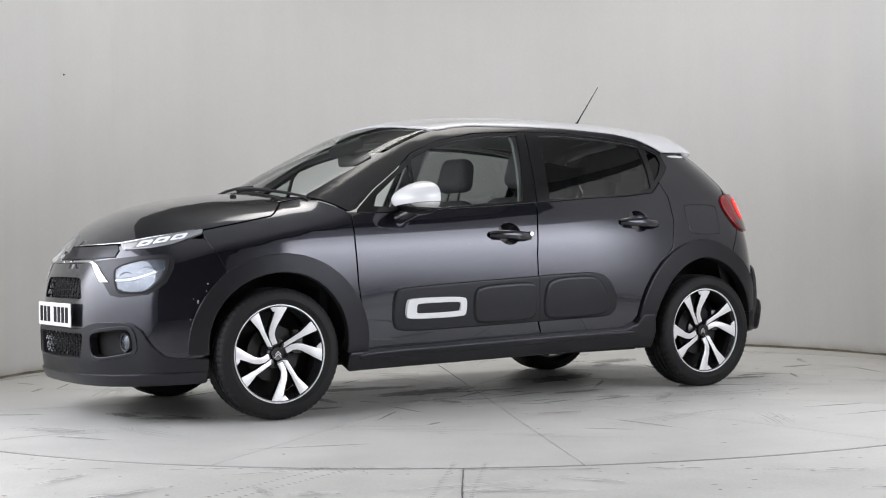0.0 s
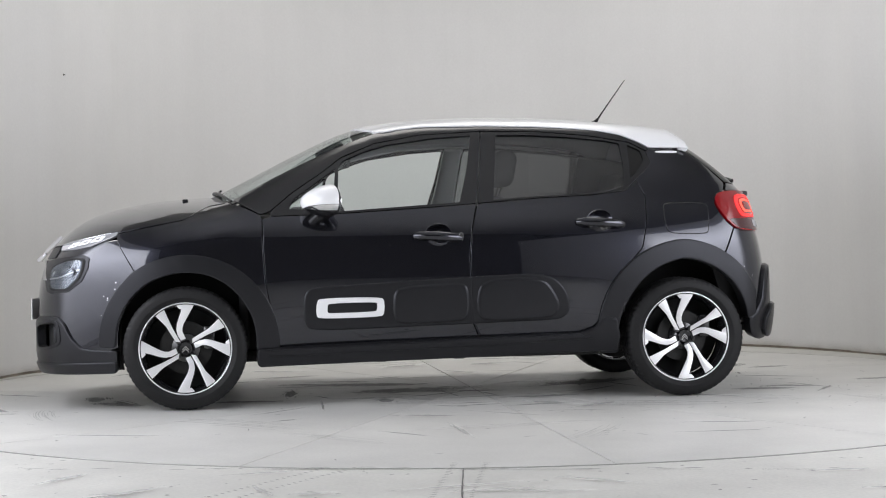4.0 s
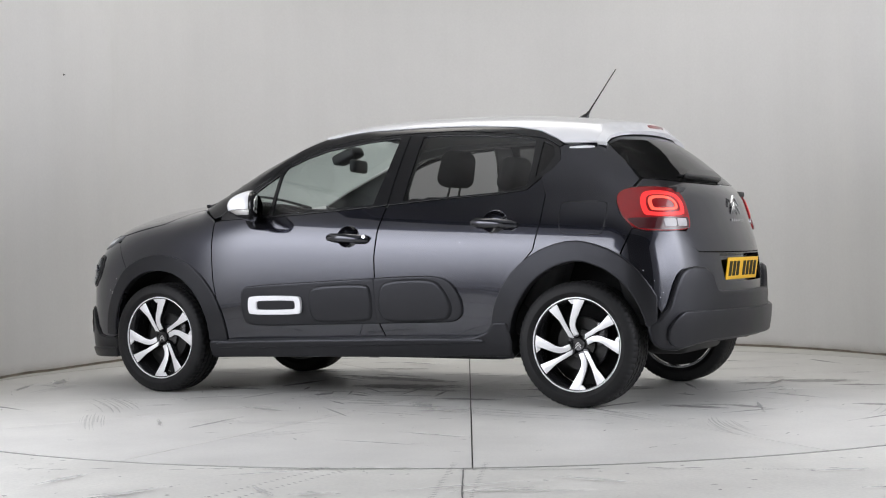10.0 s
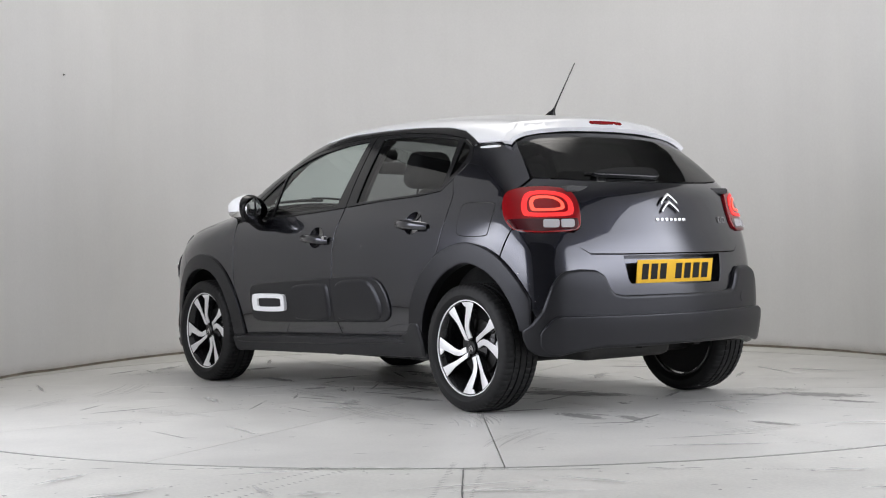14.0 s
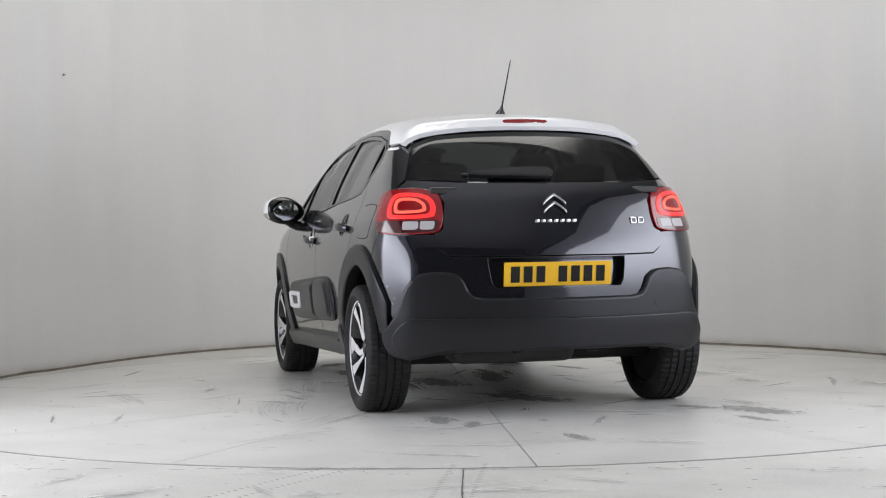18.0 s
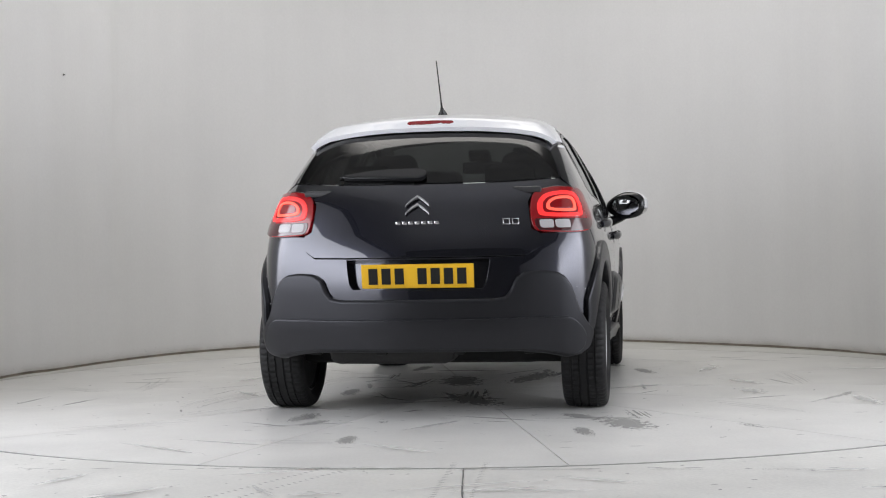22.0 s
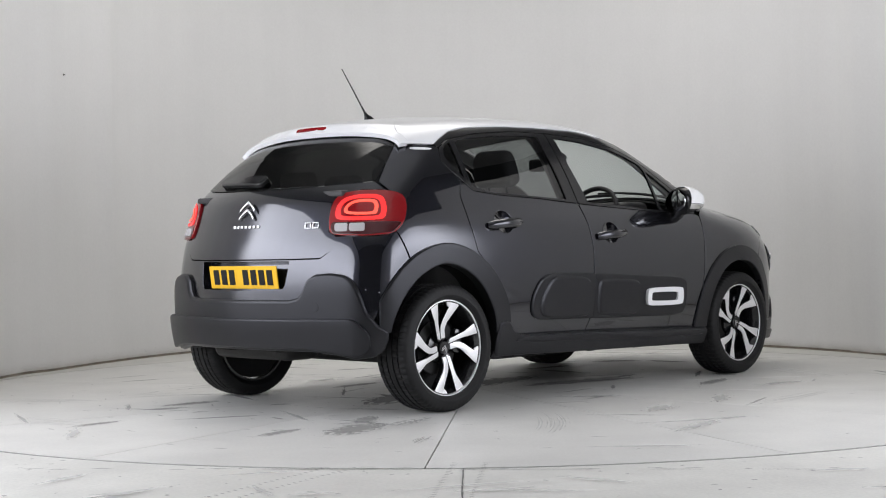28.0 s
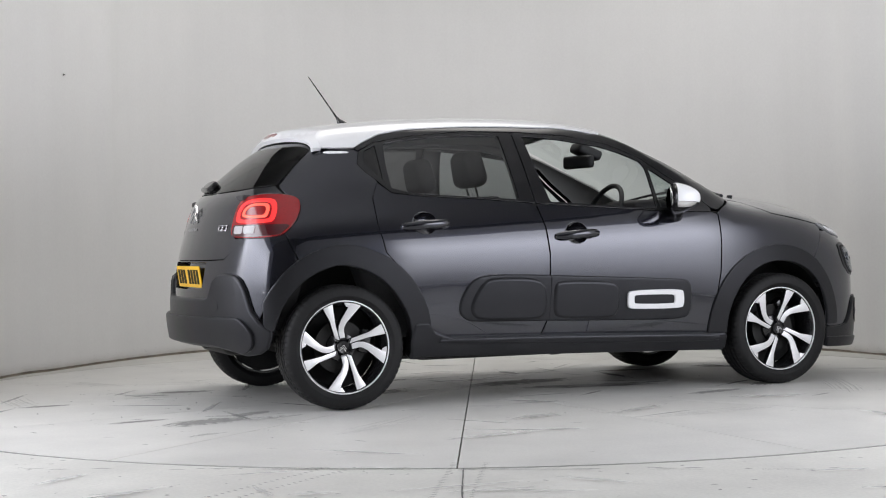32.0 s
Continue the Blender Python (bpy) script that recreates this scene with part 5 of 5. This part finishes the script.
rw = random.Random(11)
for k in range(7):
    drop(rw.uniform(1.60, 1.70), rw.uniform(0.46, 0.64), rw.uniform(0.0018, 0.0034), 1)
for k in range(8):
    drop(rw.uniform(-1.70, -1.60), rw.uniform(0.52, 0.66), rw.uniform(0.0014, 0.0028), 1 if k % 2 else -1)
for k in range(4):
    drop(rw.uniform(-0.9, 0.3), rw.uniform(0.68, 0.82), rw.uniform(0.001, 0.0018), 1)


# ---- wheels ----
def wheel_meshes():
    prof = [(-0.084, 0.226), (-0.096, 0.233), (-0.107, 0.252), (-0.105, 0.275), (-0.097, 0.293), (-0.086, 0.302)]
    tread = []
    for c in (-0.055, -0.019, 0.019, 0.055):
        tread += [(c - 0.005, 0.3055), (c - 0.004, 0.299), (c + 0.004, 0.299), (c + 0.005, 0.3055)]
    prof = prof + tread + [(-a, b) for a, b in reversed(prof)]
    bm = lathe_bm(prof, 256)
    for v in bm.verts:
        r = math.hypot(v.co.x, v.co.z)
        k = round(math.atan2(v.co.z, v.co.x) / (2 * math.pi) * 256) % 4
        if k == 0 and 0.022 < abs(v.co.y) < 0.101 and r > 0.3 - 0.01 * (abs(v.co.y) > 0.08):
            f = (r - 0.004) / r
            v.co.x *= f
            v.co.z *= f
    return bm


S = 0.00104
BENT = [(-6, 216), (-20, 165), (-33, 120), (-37, 92), (-32, 66), (-20, 42), (-4, 48), (-12, 62), (-19, 78), (-19, 96), (-12, 120), (14, 162), (42, 211), (18, 216)]
STRAIGHT = [(-143, 166), (-89, 110), (-43, 36), (-29, 28), (-67, 99), (-103, 192), (-124, 181)]
WEDGE = [(-44, 212), (-24, 190), (-14, 190), (-10, 216), (-28, 215)]


def spoke_bm(outline, turn, depth, front, grow=0.0):
    c = np.array(outline, float) * S
    pts = []
    mid = c.mean(0)
    tan = np.roll(c, -1, 0) - np.roll(c, 1, 0)
    nrm = np.stack([tan[:, 1], -tan[:, 0]], 1) / np.linalg.norm(tan, axis=1, keepdims=True)
    turned = (c[:, 0] * np.roll(c[:, 1], -1) - np.roll(c[:, 0], -1) * c[:, 1]).sum()
    nrm = nrm * np.sign(turned)
    for p in c:
        d = p - mid
        p = mid + d * (1 + grow) + nrm[len(pts)] * (0.0032 + 0.0022 * (math.hypot(p[0], p[1]) < 0.14))
        a = radians(turn)
        pts.append((-(p[0] * math.cos(a) - p[1] * math.sin(a)), p[0] * math.sin(a) + p[1] * math.cos(a)))
    bm = plate_bm(pts, depth, 0.0012 if not grow else 0.0)
    for v in bm.verts:
        r = math.hypot(v.co.x, v.co.z)
        v.co.y += front + 0.024 * (r / 0.228) ** 2 - 0.006 * max(0.0, 1 - r / 0.07) + 0.004
    return bm


def build_wheel():
    w = new("wheel")
    part("tyre", wheel_meshes(), RUBBER, w, "black road tyre")
    rim = part("rim", lathe_bm([(0.070, 0.212), (0.083, 0.218), (0.086, 0.228), (0.078, 0.231), (-0.085, 0.231), (-0.085, 0.216), (0.03, 0.196), (0.06, 0.207)], 96, True), RIMBLACK, w, "two-tone alloy rim")
    part("rim_edge", lathe_bm([(0.076, 0.2225), (0.0875, 0.2230), (0.089, 0.2250), (0.089, 0.2285), (0.0875, 0.2310), (0.076, 0.2310)], 96, True), SILVER, rim, "machined silver rim edge")
    for k in range(4):
        part("spoke", spoke_bm(BENT, 90 * k, 0.006, 0.0565), SILVER, rim, "machined silver spoke face")
        part("spoke", spoke_bm(STRAIGHT, 90 * k, 0.006, 0.0565), SILVER, rim, "machined silver spoke face")
        part("spoke_tip", spoke_bm(WEDGE, 90 * k, 0.006, 0.0565), SILVER, rim)
        part("spoke_back", join_bm(spoke_bm(BENT, 90 * k, 0.03, 0.0535, 0.10), spoke_bm(STRAIGHT, 90 * k, 0.03, 0.0535, 0.12)), RIMBLACK, rim)
        a = radians(45 + 90 * k + 10)
        part("wheel_bolt", lathe_bm([(0.03, 0.001), (0.052, 0.004), (0.054, 0.009), (0.04, 0.011), (0.02, 0.011)], 10), RIMBLACK, rim).location = (0.052 * math.cos(a), 0, 0.052 * math.sin(a))
    part("hub", lathe_bm([(0.005, 0.075), (0.024, 0.07), (0.032, 0.05), (0.042, 0.035), (0.05, 0.031)], 40), RIMBLACK, rim)
    cap = part("hub_cap", lathe_bm([(0.05, 0.032), (0.061, 0.032), (0.064, 0.029), (0.063, 0.026), (0.063, 0.001)], 40), TRIM, w, "dark hub cap with a silver double chevron")
    chev = bmesh.new()
    for dz in (0.0, -0.011):
        c = plate_bm([(-0.016, -0.008 + dz), (0, 0.009 + dz), (0.016, -0.008 + dz), (0.016, -0.014 + dz), (0, 0.002 + dz), (-0.016, -0.014 + dz)], 0.003)
        chev = join_bm(chev, c)
    bmesh.ops.translate(chev, verts=chev.verts[:], vec=(0, 0.0655, 0.004))
    part("emblem", chev, CHROME, cap)
    part("brake_disc", lathe_bm([(-0.012, 0.06), (-0.012, 0.13), (0.008, 0.13), (0.008, 0.06), (0.02, 0.055), (0.02, 0.001)], 48), STEEL, w, "bare steel brake disc")
    part("caliper", box_bm((0.06, 0.07, 0.12), (-0.115, 0.005, 0.05), 0.015), RIMBLACK, w)
    part("inner_dish", lathe_bm([(-0.07, 0.21), (-0.075, 0.12), (-0.06, 0.001)], 40), DARK, w)
    return w


wheel = build_wheel()
wheels = [wheel]
for x, s in ((HF, 1), (HR, 1), (HF, -1), (HR, -1)):
    m = pose(x, s * (0.71 if x > 0 else 0.73), HZ, 0, 0, 0 if s > 0 else 180) @ pose(0, 0, 0, 0, 0 if s > 0 else (36 if x > 0 else -12), 0)
    if (x, s) == (HF, 1):
        wheel.matrix_basis = m
        ww = wheel
    else:
        ww = copy_thing(wheel, m)
    ww.parent = car

# ---- mirrors, handles, aerial, wiper, plates ----
for s in (1, -1):
    place = pose(0.562, s * 0.880, 1.020, 0, 0, s * 20) @ Matrix.Diagonal((1, s, 1, 1))

    def pod(front, back, wide, tall, m):
        b = bmesh.new()
        bmesh.ops.create_uvsphere(b, u_segments=32, v_segments=18, radius=1)
        for v in b.verts:
            x, y, z = v.co
            k = (abs(x) ** 2.1 + abs(y) ** 2.5 + abs(z) ** 2.5) ** (-1 / 2.4)
            x, y, z = x * k, y * k, z * k
            v.co = (x * (front if x > 0 else back), y * wide, z * tall * (1 - 0.42 * max(0, -y) ** 1.5) * (1 - 0.25 * max(0, x)) + 0.006 * y)
        b.transform(m)
        return b

    b = pod(0.130, 0.032, 0.130, 0.084, Matrix())
    bmesh.ops.bisect_plane(b, geom=b.verts[:] + b.edges[:] + b.faces[:], plane_co=(0, 0, -0.028), plane_no=(0, 0.10, -1), clear_outer=True)
    bmesh.ops.bisect_plane(b, geom=b.verts[:] + b.edges[:] + b.faces[:], plane_co=(-0.010, 0, 0), plane_no=(-1, 0, 0), clear_outer=True)
    b.transform(place)
    bmesh.ops.recalc_face_normals(b, faces=b.faces[:])
    mir = part("door_mirror", b, WHITE, car, "white-capped door mirror with a dark housing")
    b = pod(0.123, 0.044, 0.127, 0.081, Matrix())
    bmesh.ops.bisect_plane(b, geom=b.verts[:] + b.edges[:] + b.faces[:], plane_co=(-0.031, 0, 0), plane_no=(-1, 0, 0), clear_outer=True)
    b.transform(place)
    bmesh.ops.recalc_face_normals(b, faces=b.faces[:])
    part("housing", b, TRIM, mir)
    part("foot", tube_bm([(0.63, s * 0.765, 0.925), (0.62, s * 0.80, 0.932), (0.60, s * 0.845, 0.95), (0.575, s * 0.872, 0.972)], [0.034, 0.030, 0.028, 0.034], 14), TRIM, mir)
    oval = [(0.096 * math.copysign(abs(math.cos(a)) ** 0.8, math.cos(a)), 0.061 * math.copysign(abs(math.sin(a)) ** 0.8, math.sin(a)) * (1 - 0.2 * (math.cos(a) > 0.4))) for a in (2 * math.pi * (k + 0.5) / 36 for k in range(36))]
    gb = plate_bm(oval, 0.005, 0.001)
    gb.transform(place @ pose(-0.026, 0.0, 0.0, 0, -3, 6) @ pose(0, 0, 0, 0, 0, 90))
    bmesh.ops.recalc_face_normals(gb, faces=gb.faces[:])
    part("mirror_glass", gb, CHROME, mir, "mirror glass")
    b = pod(0.132, 0.034, 0.132, 0.085, Matrix())
    for co, no in (((0, 0, -0.030), (0, -0.10, 1)), ((0, 0, -0.037), (0, -0.08, -1)), ((0, -0.03, 0), (0, -1, 0)), ((-0.012, 0, 0), (-1, 0, 0))):
        bmesh.ops.bisect_plane(b, geom=b.verts[:] + b.edges[:] + b.faces[:], plane_co=co, plane_no=no, clear_outer=True)
    b.transform(place)
    bmesh.ops.recalc_face_normals(b, faces=b.faces[:])
    part("indicator", b, CHROME, mir, "clear side indicator strip")
    for d, (x0, x1, z) in ((fd, (-0.115, 0.125, 0.842)), (rd, (-0.955, -0.712, 0.90))):
        door = d[0 if s > 0 else 1]
        mid = (x0 + x1) / 2
        cup = [(mid + 0.068 * math.cos(radians(a)), z + 0.007 + 0.058 * math.sin(radians(a))) for a in range(0, 360, 20)]
        cz = z + 0.002

        def hollow(q, mid=mid, cz=cz):
            n = normal(q)
            n = n - 0.9 * np.stack([(q[:, 0] - mid) / 0.075, np.zeros(len(q)), (q[:, 2] - cz) / 0.055], 1)
            return n / np.linalg.norm(n, axis=1, keepdims=True)

        panel("handle_cup", "side", cup, PAINT, door, "scooped finger recess", off=0.0015, thick=0.003, side=s, corner=0, step=0.012, grid=0.012, facing=hollow)
        y0 = float(wrap("side", [(mid, z)])[0][1])
        pts = [(x0, y0 + 0.004, z - 0.012), (x0 + 0.03, y0 + 0.026, z - 0.008), (mid, y0 + 0.034, z), (x1 - 0.03, y0 + 0.026, z + 0.004), (x1, y0 + 0.004, z + 0.003)]
        hb = tube_bm([(a, s * b2, c) for a, b2, c in pts], [0.012, 0.016, 0.017, 0.016, 0.012], 12)
        for v in hb.verts:
            zc = np.interp(v.co.x, [q[0] for q in pts], [q[2] for q in pts])
            v.co.z = zc + (v.co.z - zc) * 1.35
        part("door_handle", hb, PAINT, door, "gloss black door handle")

q = wrap("side", [(-0.108, 0.846)], 0.03)[0]
key = part("lock_cap", lathe_bm([(-0.02, 0.011), (0.002, 0.011), (0.004, 0.009), (0.004, 0.001)], 20), CHROME, fd[0], "small bright lock cover")
key.location = tuple(q)

for y0, y1 in ((-0.5, 0.12), (0.02, 0.62)):
    pts = [(1.135 - 0.035 * t - 0.17 * (y0 + (y1 - y0) * t) ** 2, y0 + (y1 - y0) * t) for t in (0, 0.25, 0.5, 0.75, 1.0)]
    part("wiper_arm", tube_bm([tuple(p) for p in wrap("top", pts, 0.010)], [0.012, 0.009, 0.008, 0.007, 0.006], 8), PLASTIC, car)
for y in (-0.3, 0.3):
    q = wrap("top", [(1.28, y)], 0.004)[0]
    part("washer_jet", box_bm((0.03, 0.022, 0.014), tuple(q), 0.005), PLASTIC, car)
part("aerial_base", tube_bm([(-0.985, 0, 1.452), (-1.0, 0, 1.47), (-1.012, 0, 1.487), (-1.02, 0, 1.5)], [0.03, 0.022, 0.01, 0.007], 12), TRIM, car)
part("aerial", tube_bm([(-1.015, 0, 1.49), (-1.05, 0, 1.54), (-1.178, 0, 1.717)], [0.006, 0.004, 0.0025], 8), TRIM, car, "thin black roof aerial")
wiper = panel("rear_wiper", "rear", [(25, 1.126), (18, 1.145), (12.9, 1.154), (5, 1.157), (0.2, 1.156), (-1.3, 1.148), (-1.3, 1.128), (-0.2, 1.114), (2.6, 1.115), (10.9, 1.120)], TRIM, car, "black rear wiper", off=0.03, thick=0.026, lip=0.012, corner=2, step=0.012, grid=0.02)
part("wiper_blade", tube_bm([tuple(p) for p in wrap("rear", [(3, 1.106), (14, 1.112), (25, 1.121)], 0.008)], [0.005, 0.007, 0.004], 8), PLASTIC, wiper)


def number_plate(name, colour, x, z, lean, label, face):
    p = under(name, bpy.data.meshes.new(name), None, car, label)
    bm = box_bm((0.006, 0.52, 0.111), (0, 0, 0), 0.002)
    bm.to_mesh(p.data)
    bm.free()
    p.data.materials.append(colour)
    p.matrix_basis = pose(x, 0, z, 0, lean, 0)
    for k in range(7):
        y = -0.205 + k * 0.061 + (0.045 if k > 3 else 0)
        part("character_bar", box_bm((0.002, 0.042, 0.074), (face * 0.0042, -face * y, 0), 0), INK, p, flat=True)
    return p


number_plate("rear_plate", YELLOW, -1.845, 0.655, -8, "yellow rear number plate with dark bars", -1)
number_plate("front_plate", PLATE_WHITE, 2.082, 0.497, 0, "white front number plate with dark bars", 1)

# silver emblem and lettering bars on the tailgate
em = bmesh.new()
for z in (0.0, -0.038):
    em = join_bm(em, plate_bm([(-0.055, -0.022 + z), (-0.055, -0.008 + z), (-0.03, 0.016 + z), (0, 0.036 + z), (0.03, 0.016 + z), (0.055, -0.008 + z), (0.055, -0.022 + z), (0.046, -0.011 + z), (0.027, 0.005 + z), (0, 0.0225 + z), (-0.027, 0.005 + z), (-0.046, -0.011 + z)], 0.010, 0.002))
tg = wrap("rear", [(0, 0.97)], 0.012)[0]
em.transform(Matrix.Translation((tg[0], 0, 0.992)) @ Matrix.Rotation(radians(12), 4, "Y") @ Matrix.Rotation(radians(90), 4, "Z"))
part("emblem", em, EMBLEM, tailgate, "silver double chevron emblem")
for k in range(7):
    q = wrap("rear", [(5.0 - k * 1.67, 0.898)], 0.002)[0]
    part("letter_bar", box_bm((0.004, 0.022, 0.014), (q[0], q[1], q[2]), 0.001), EMBLEM, tailgate)
for k in range(2):
    q = wrap("rear", [(-22.5 - k * 2.3, 0.898)], 0.003)[0]
    bars = [box_bm((0.004, 0.034, 0.0045), (0, 0, z), 0.001) for z in (-0.0125, 0.0125)] + [box_bm((0.004, 0.0045, 0.0205), (0, y, 0), 0.001) for y in (-0.0147, 0.0147)]
    bm = join_bm(*bars)
    bm.transform(Matrix.Translation((q[0], q[1], q[2])) @ Matrix.Rotation(radians(20), 4, "Z") @ Matrix.Rotation(radians(12), 4, "Y"))
    part("letter_bar", bm, EMBLEM, tailgate)
fe = bmesh.new()
for k in range(2):
    z = -0.06 * k
    fe = join_bm(fe, plate_bm([(-0.07, -0.052 + z), (0, 0.062 + z), (0.07, -0.052 + z), (0.043, -0.052 + z), (0, 0.020 + z), (-0.043, -0.052 + z)], 0.018, 0.004))
fe.transform(Matrix.Translation((2.005, 0, 0.838)) @ Matrix.Rotation(radians(-42), 4, "Y") @ Matrix.Rotation(radians(-90), 4, "Z"))
part("nose_emblem", fe, CHROME, car, "chrome double chevron on the nose")

# ---- cabin ----
part("dashboard", join_bm(box_bm((0.42, 1.3, 0.25), (0.78, 0, 0.84), 0.08, 3), box_bm((0.22, 0.36, 0.1), (0.62, -0.37, 0.98), 0.04, 3)), SOFT, car)
bm2 = lathe_bm([(0.0 + 0.014 * math.sin(2 * math.pi * i / 10), 0.178 + 0.014 * math.cos(2 * math.pi * i / 10)) for i in range(10)], 40, True)
st = join_bm(bm2, box_bm((0.34, 0.025, 0.05), (0, 0, 0), 0.01), box_bm((0.12, 0.05, 0.1), (0, 0, 0), 0.02), box_bm((0.04, 0.025, 0.16), (0, 0, -0.09), 0.01))
st.transform(Matrix.Translation((0.40, -0.37, 0.95)) @ Matrix.Rotation(radians(25), 4, "Y") @ Matrix.Rotation(radians(90), 4, "Z"))
part("steering_wheel", st, SOFT, car)


def seat(at, label):
    s = new("seat")
    s.parent = car
    s["label"] = label
    s.location = at
    part("cushion", box_bm((0.5, 0.5, 0.16), (0.06, 0, 0.42), 0.06, 3), CLOTH, s)
    part("backrest", box_bm((0.15, 0.48, 0.62), (-0.25, 0, 0.70), 0.065, 3, Matrix.Rotation(radians(-17), 4, "Y")), CLOTH, s)
    hb = box_bm((0.11, 0.29, 0.20), (0, 0, 0), 0.05, 4)
    for v in hb.verts:
        v.co.y *= 1 - 1.6 * max(0, v.co.z + 0.03)
    hb.transform(Matrix.Translation((-0.385, 0, 1.15)) @ Matrix.Rotation(radians(-12), 4, "Y"))
    hr = part("headrest", hb, CLOTH, s)
    for y in (-0.06, 0.06):
        part("post", tube_bm([(-0.34, y, 0.95), (-0.385, y, 1.1)], 0.006, 8), STEEL, hr)


seat((-0.02, 0.36, 0.05), "dark cloth front seat")
seat((-0.02, -0.36, 0.05), "dark cloth front seat")
bench = part("rear_bench", join_bm(box_bm((0.5, 1.24, 0.18), (-0.72, 0, 0.42), 0.06, 3), box_bm((0.16, 1.24, 0.58), (-1.04, 0, 0.70), 0.06, 3, Matrix.Rotation(radians(-20), 4, "Y"))), CLOTH, car, "dark cloth rear bench")
for y in (0.36, 0, -0.36):
    part("headrest", box_bm((0.09, 0.25, 0.17), (-1.17, y, 1.115 if y else 1.08), 0.04, 3, Matrix.Rotation(radians(-12), 4, "Y")), CLOTH, bench)
part("rear_view_mirror", box_bm((0.045, 0.24, 0.075), (0.44, -0.02, 1.265), 0.018, 3, Matrix.Rotation(radians(14), 4, "Z")), SOFT, car)
part("mirror_stalk", join_bm(tube_bm([(0.46, 0, 1.28), (0.48, 0, 1.34)], [0.012, 0.03], 8), box_bm((0.16, 0.13, 0.06), (0.50, 0, 1.325), 0.02, 3, Matrix.Rotation(radians(22), 4, "Y"))), SOFT, car)
LINER = [(0.30, 0.0), (0.29, 0.3), (0.24, 0.50)] + [(a, b - 0.045) for a, b in roof_side[1:-2]] + [(-1.15, 0.0)]
panel("headlining", "top", mirrored(LINER, 1), LINING, car, "pale grey headlining", off=-0.035, thick=0.006, corner=0, grid=0.08)
for s in (1, -1):
    panel("door_trim", "side", [(0.86, 0.93), (0.516, 0.952), (0.052, 0.978), (-0.525, 1.02), (-0.811, 1.034), (-1.0, 1.05), (-1.05, 0.8), (-0.8, 0.4), (0.8, 0.35)], SOFT, car, off=-0.075, thick=0.05, side=s, corner=0, grid=0.08, step=0.04)
    panel("pillar_trim", "side", [(-0.125, 1.0), (-0.155, 1.1), (-0.175, 1.2), (-0.205, 1.37), (-0.31, 1.37), (-0.28, 1.1), (-0.27, 1.0)], LINING, car, off=-0.05, thick=0.02, side=s, corner=0)
    panel("rear_pillar_trim", "side", [(-1.0, 1.06), (-1.02, 1.2), (-1.02, 1.32), (-1.2, 1.30), (-1.38, 1.26), (-1.42, 1.06)], SOFT, car, off=-0.05, thick=0.02, side=s, corner=0)
for s in (1, -1):
    panel("screen_pillar_trim", "side", [(0.98, 1.06), (0.82, 1.145), (0.66, 1.222), (0.48, 1.302), (0.36, 1.348), (0.25, 1.378), (0.08, 1.40), (-0.52, 1.40), (-0.98, 1.35), (-0.96, 1.335), (-0.8, 1.36), (-0.5, 1.38), (-0.2, 1.38), (0.07, 1.366), (0.3, 1.32), (0.48, 1.262), (0.59, 1.18), (0.73, 1.085), (0.86, 0.985)],
          LINING, car, "pale grey pillar lining", off=-0.03, thick=0.012, side=s, corner=0, grid=0.06)
part("parcel_shelf", box_bm((0.60, 1.12, 0.03), (-1.40, 0, 1.045), 0.01), SOFT, car)


def motions():
    rows, disc = [], []
    for t in range(0, 33):
        a = 211.837 - 5.8911 * t
        m = pose(0, 0, 0, 0, 0, a)
        rows.append((float(t), m @ Matrix.Translation((*CAR_OFF, 0))))
        disc.append((float(t), m))
    walk(car, rows)
    walk(turntable, disc)


motions()
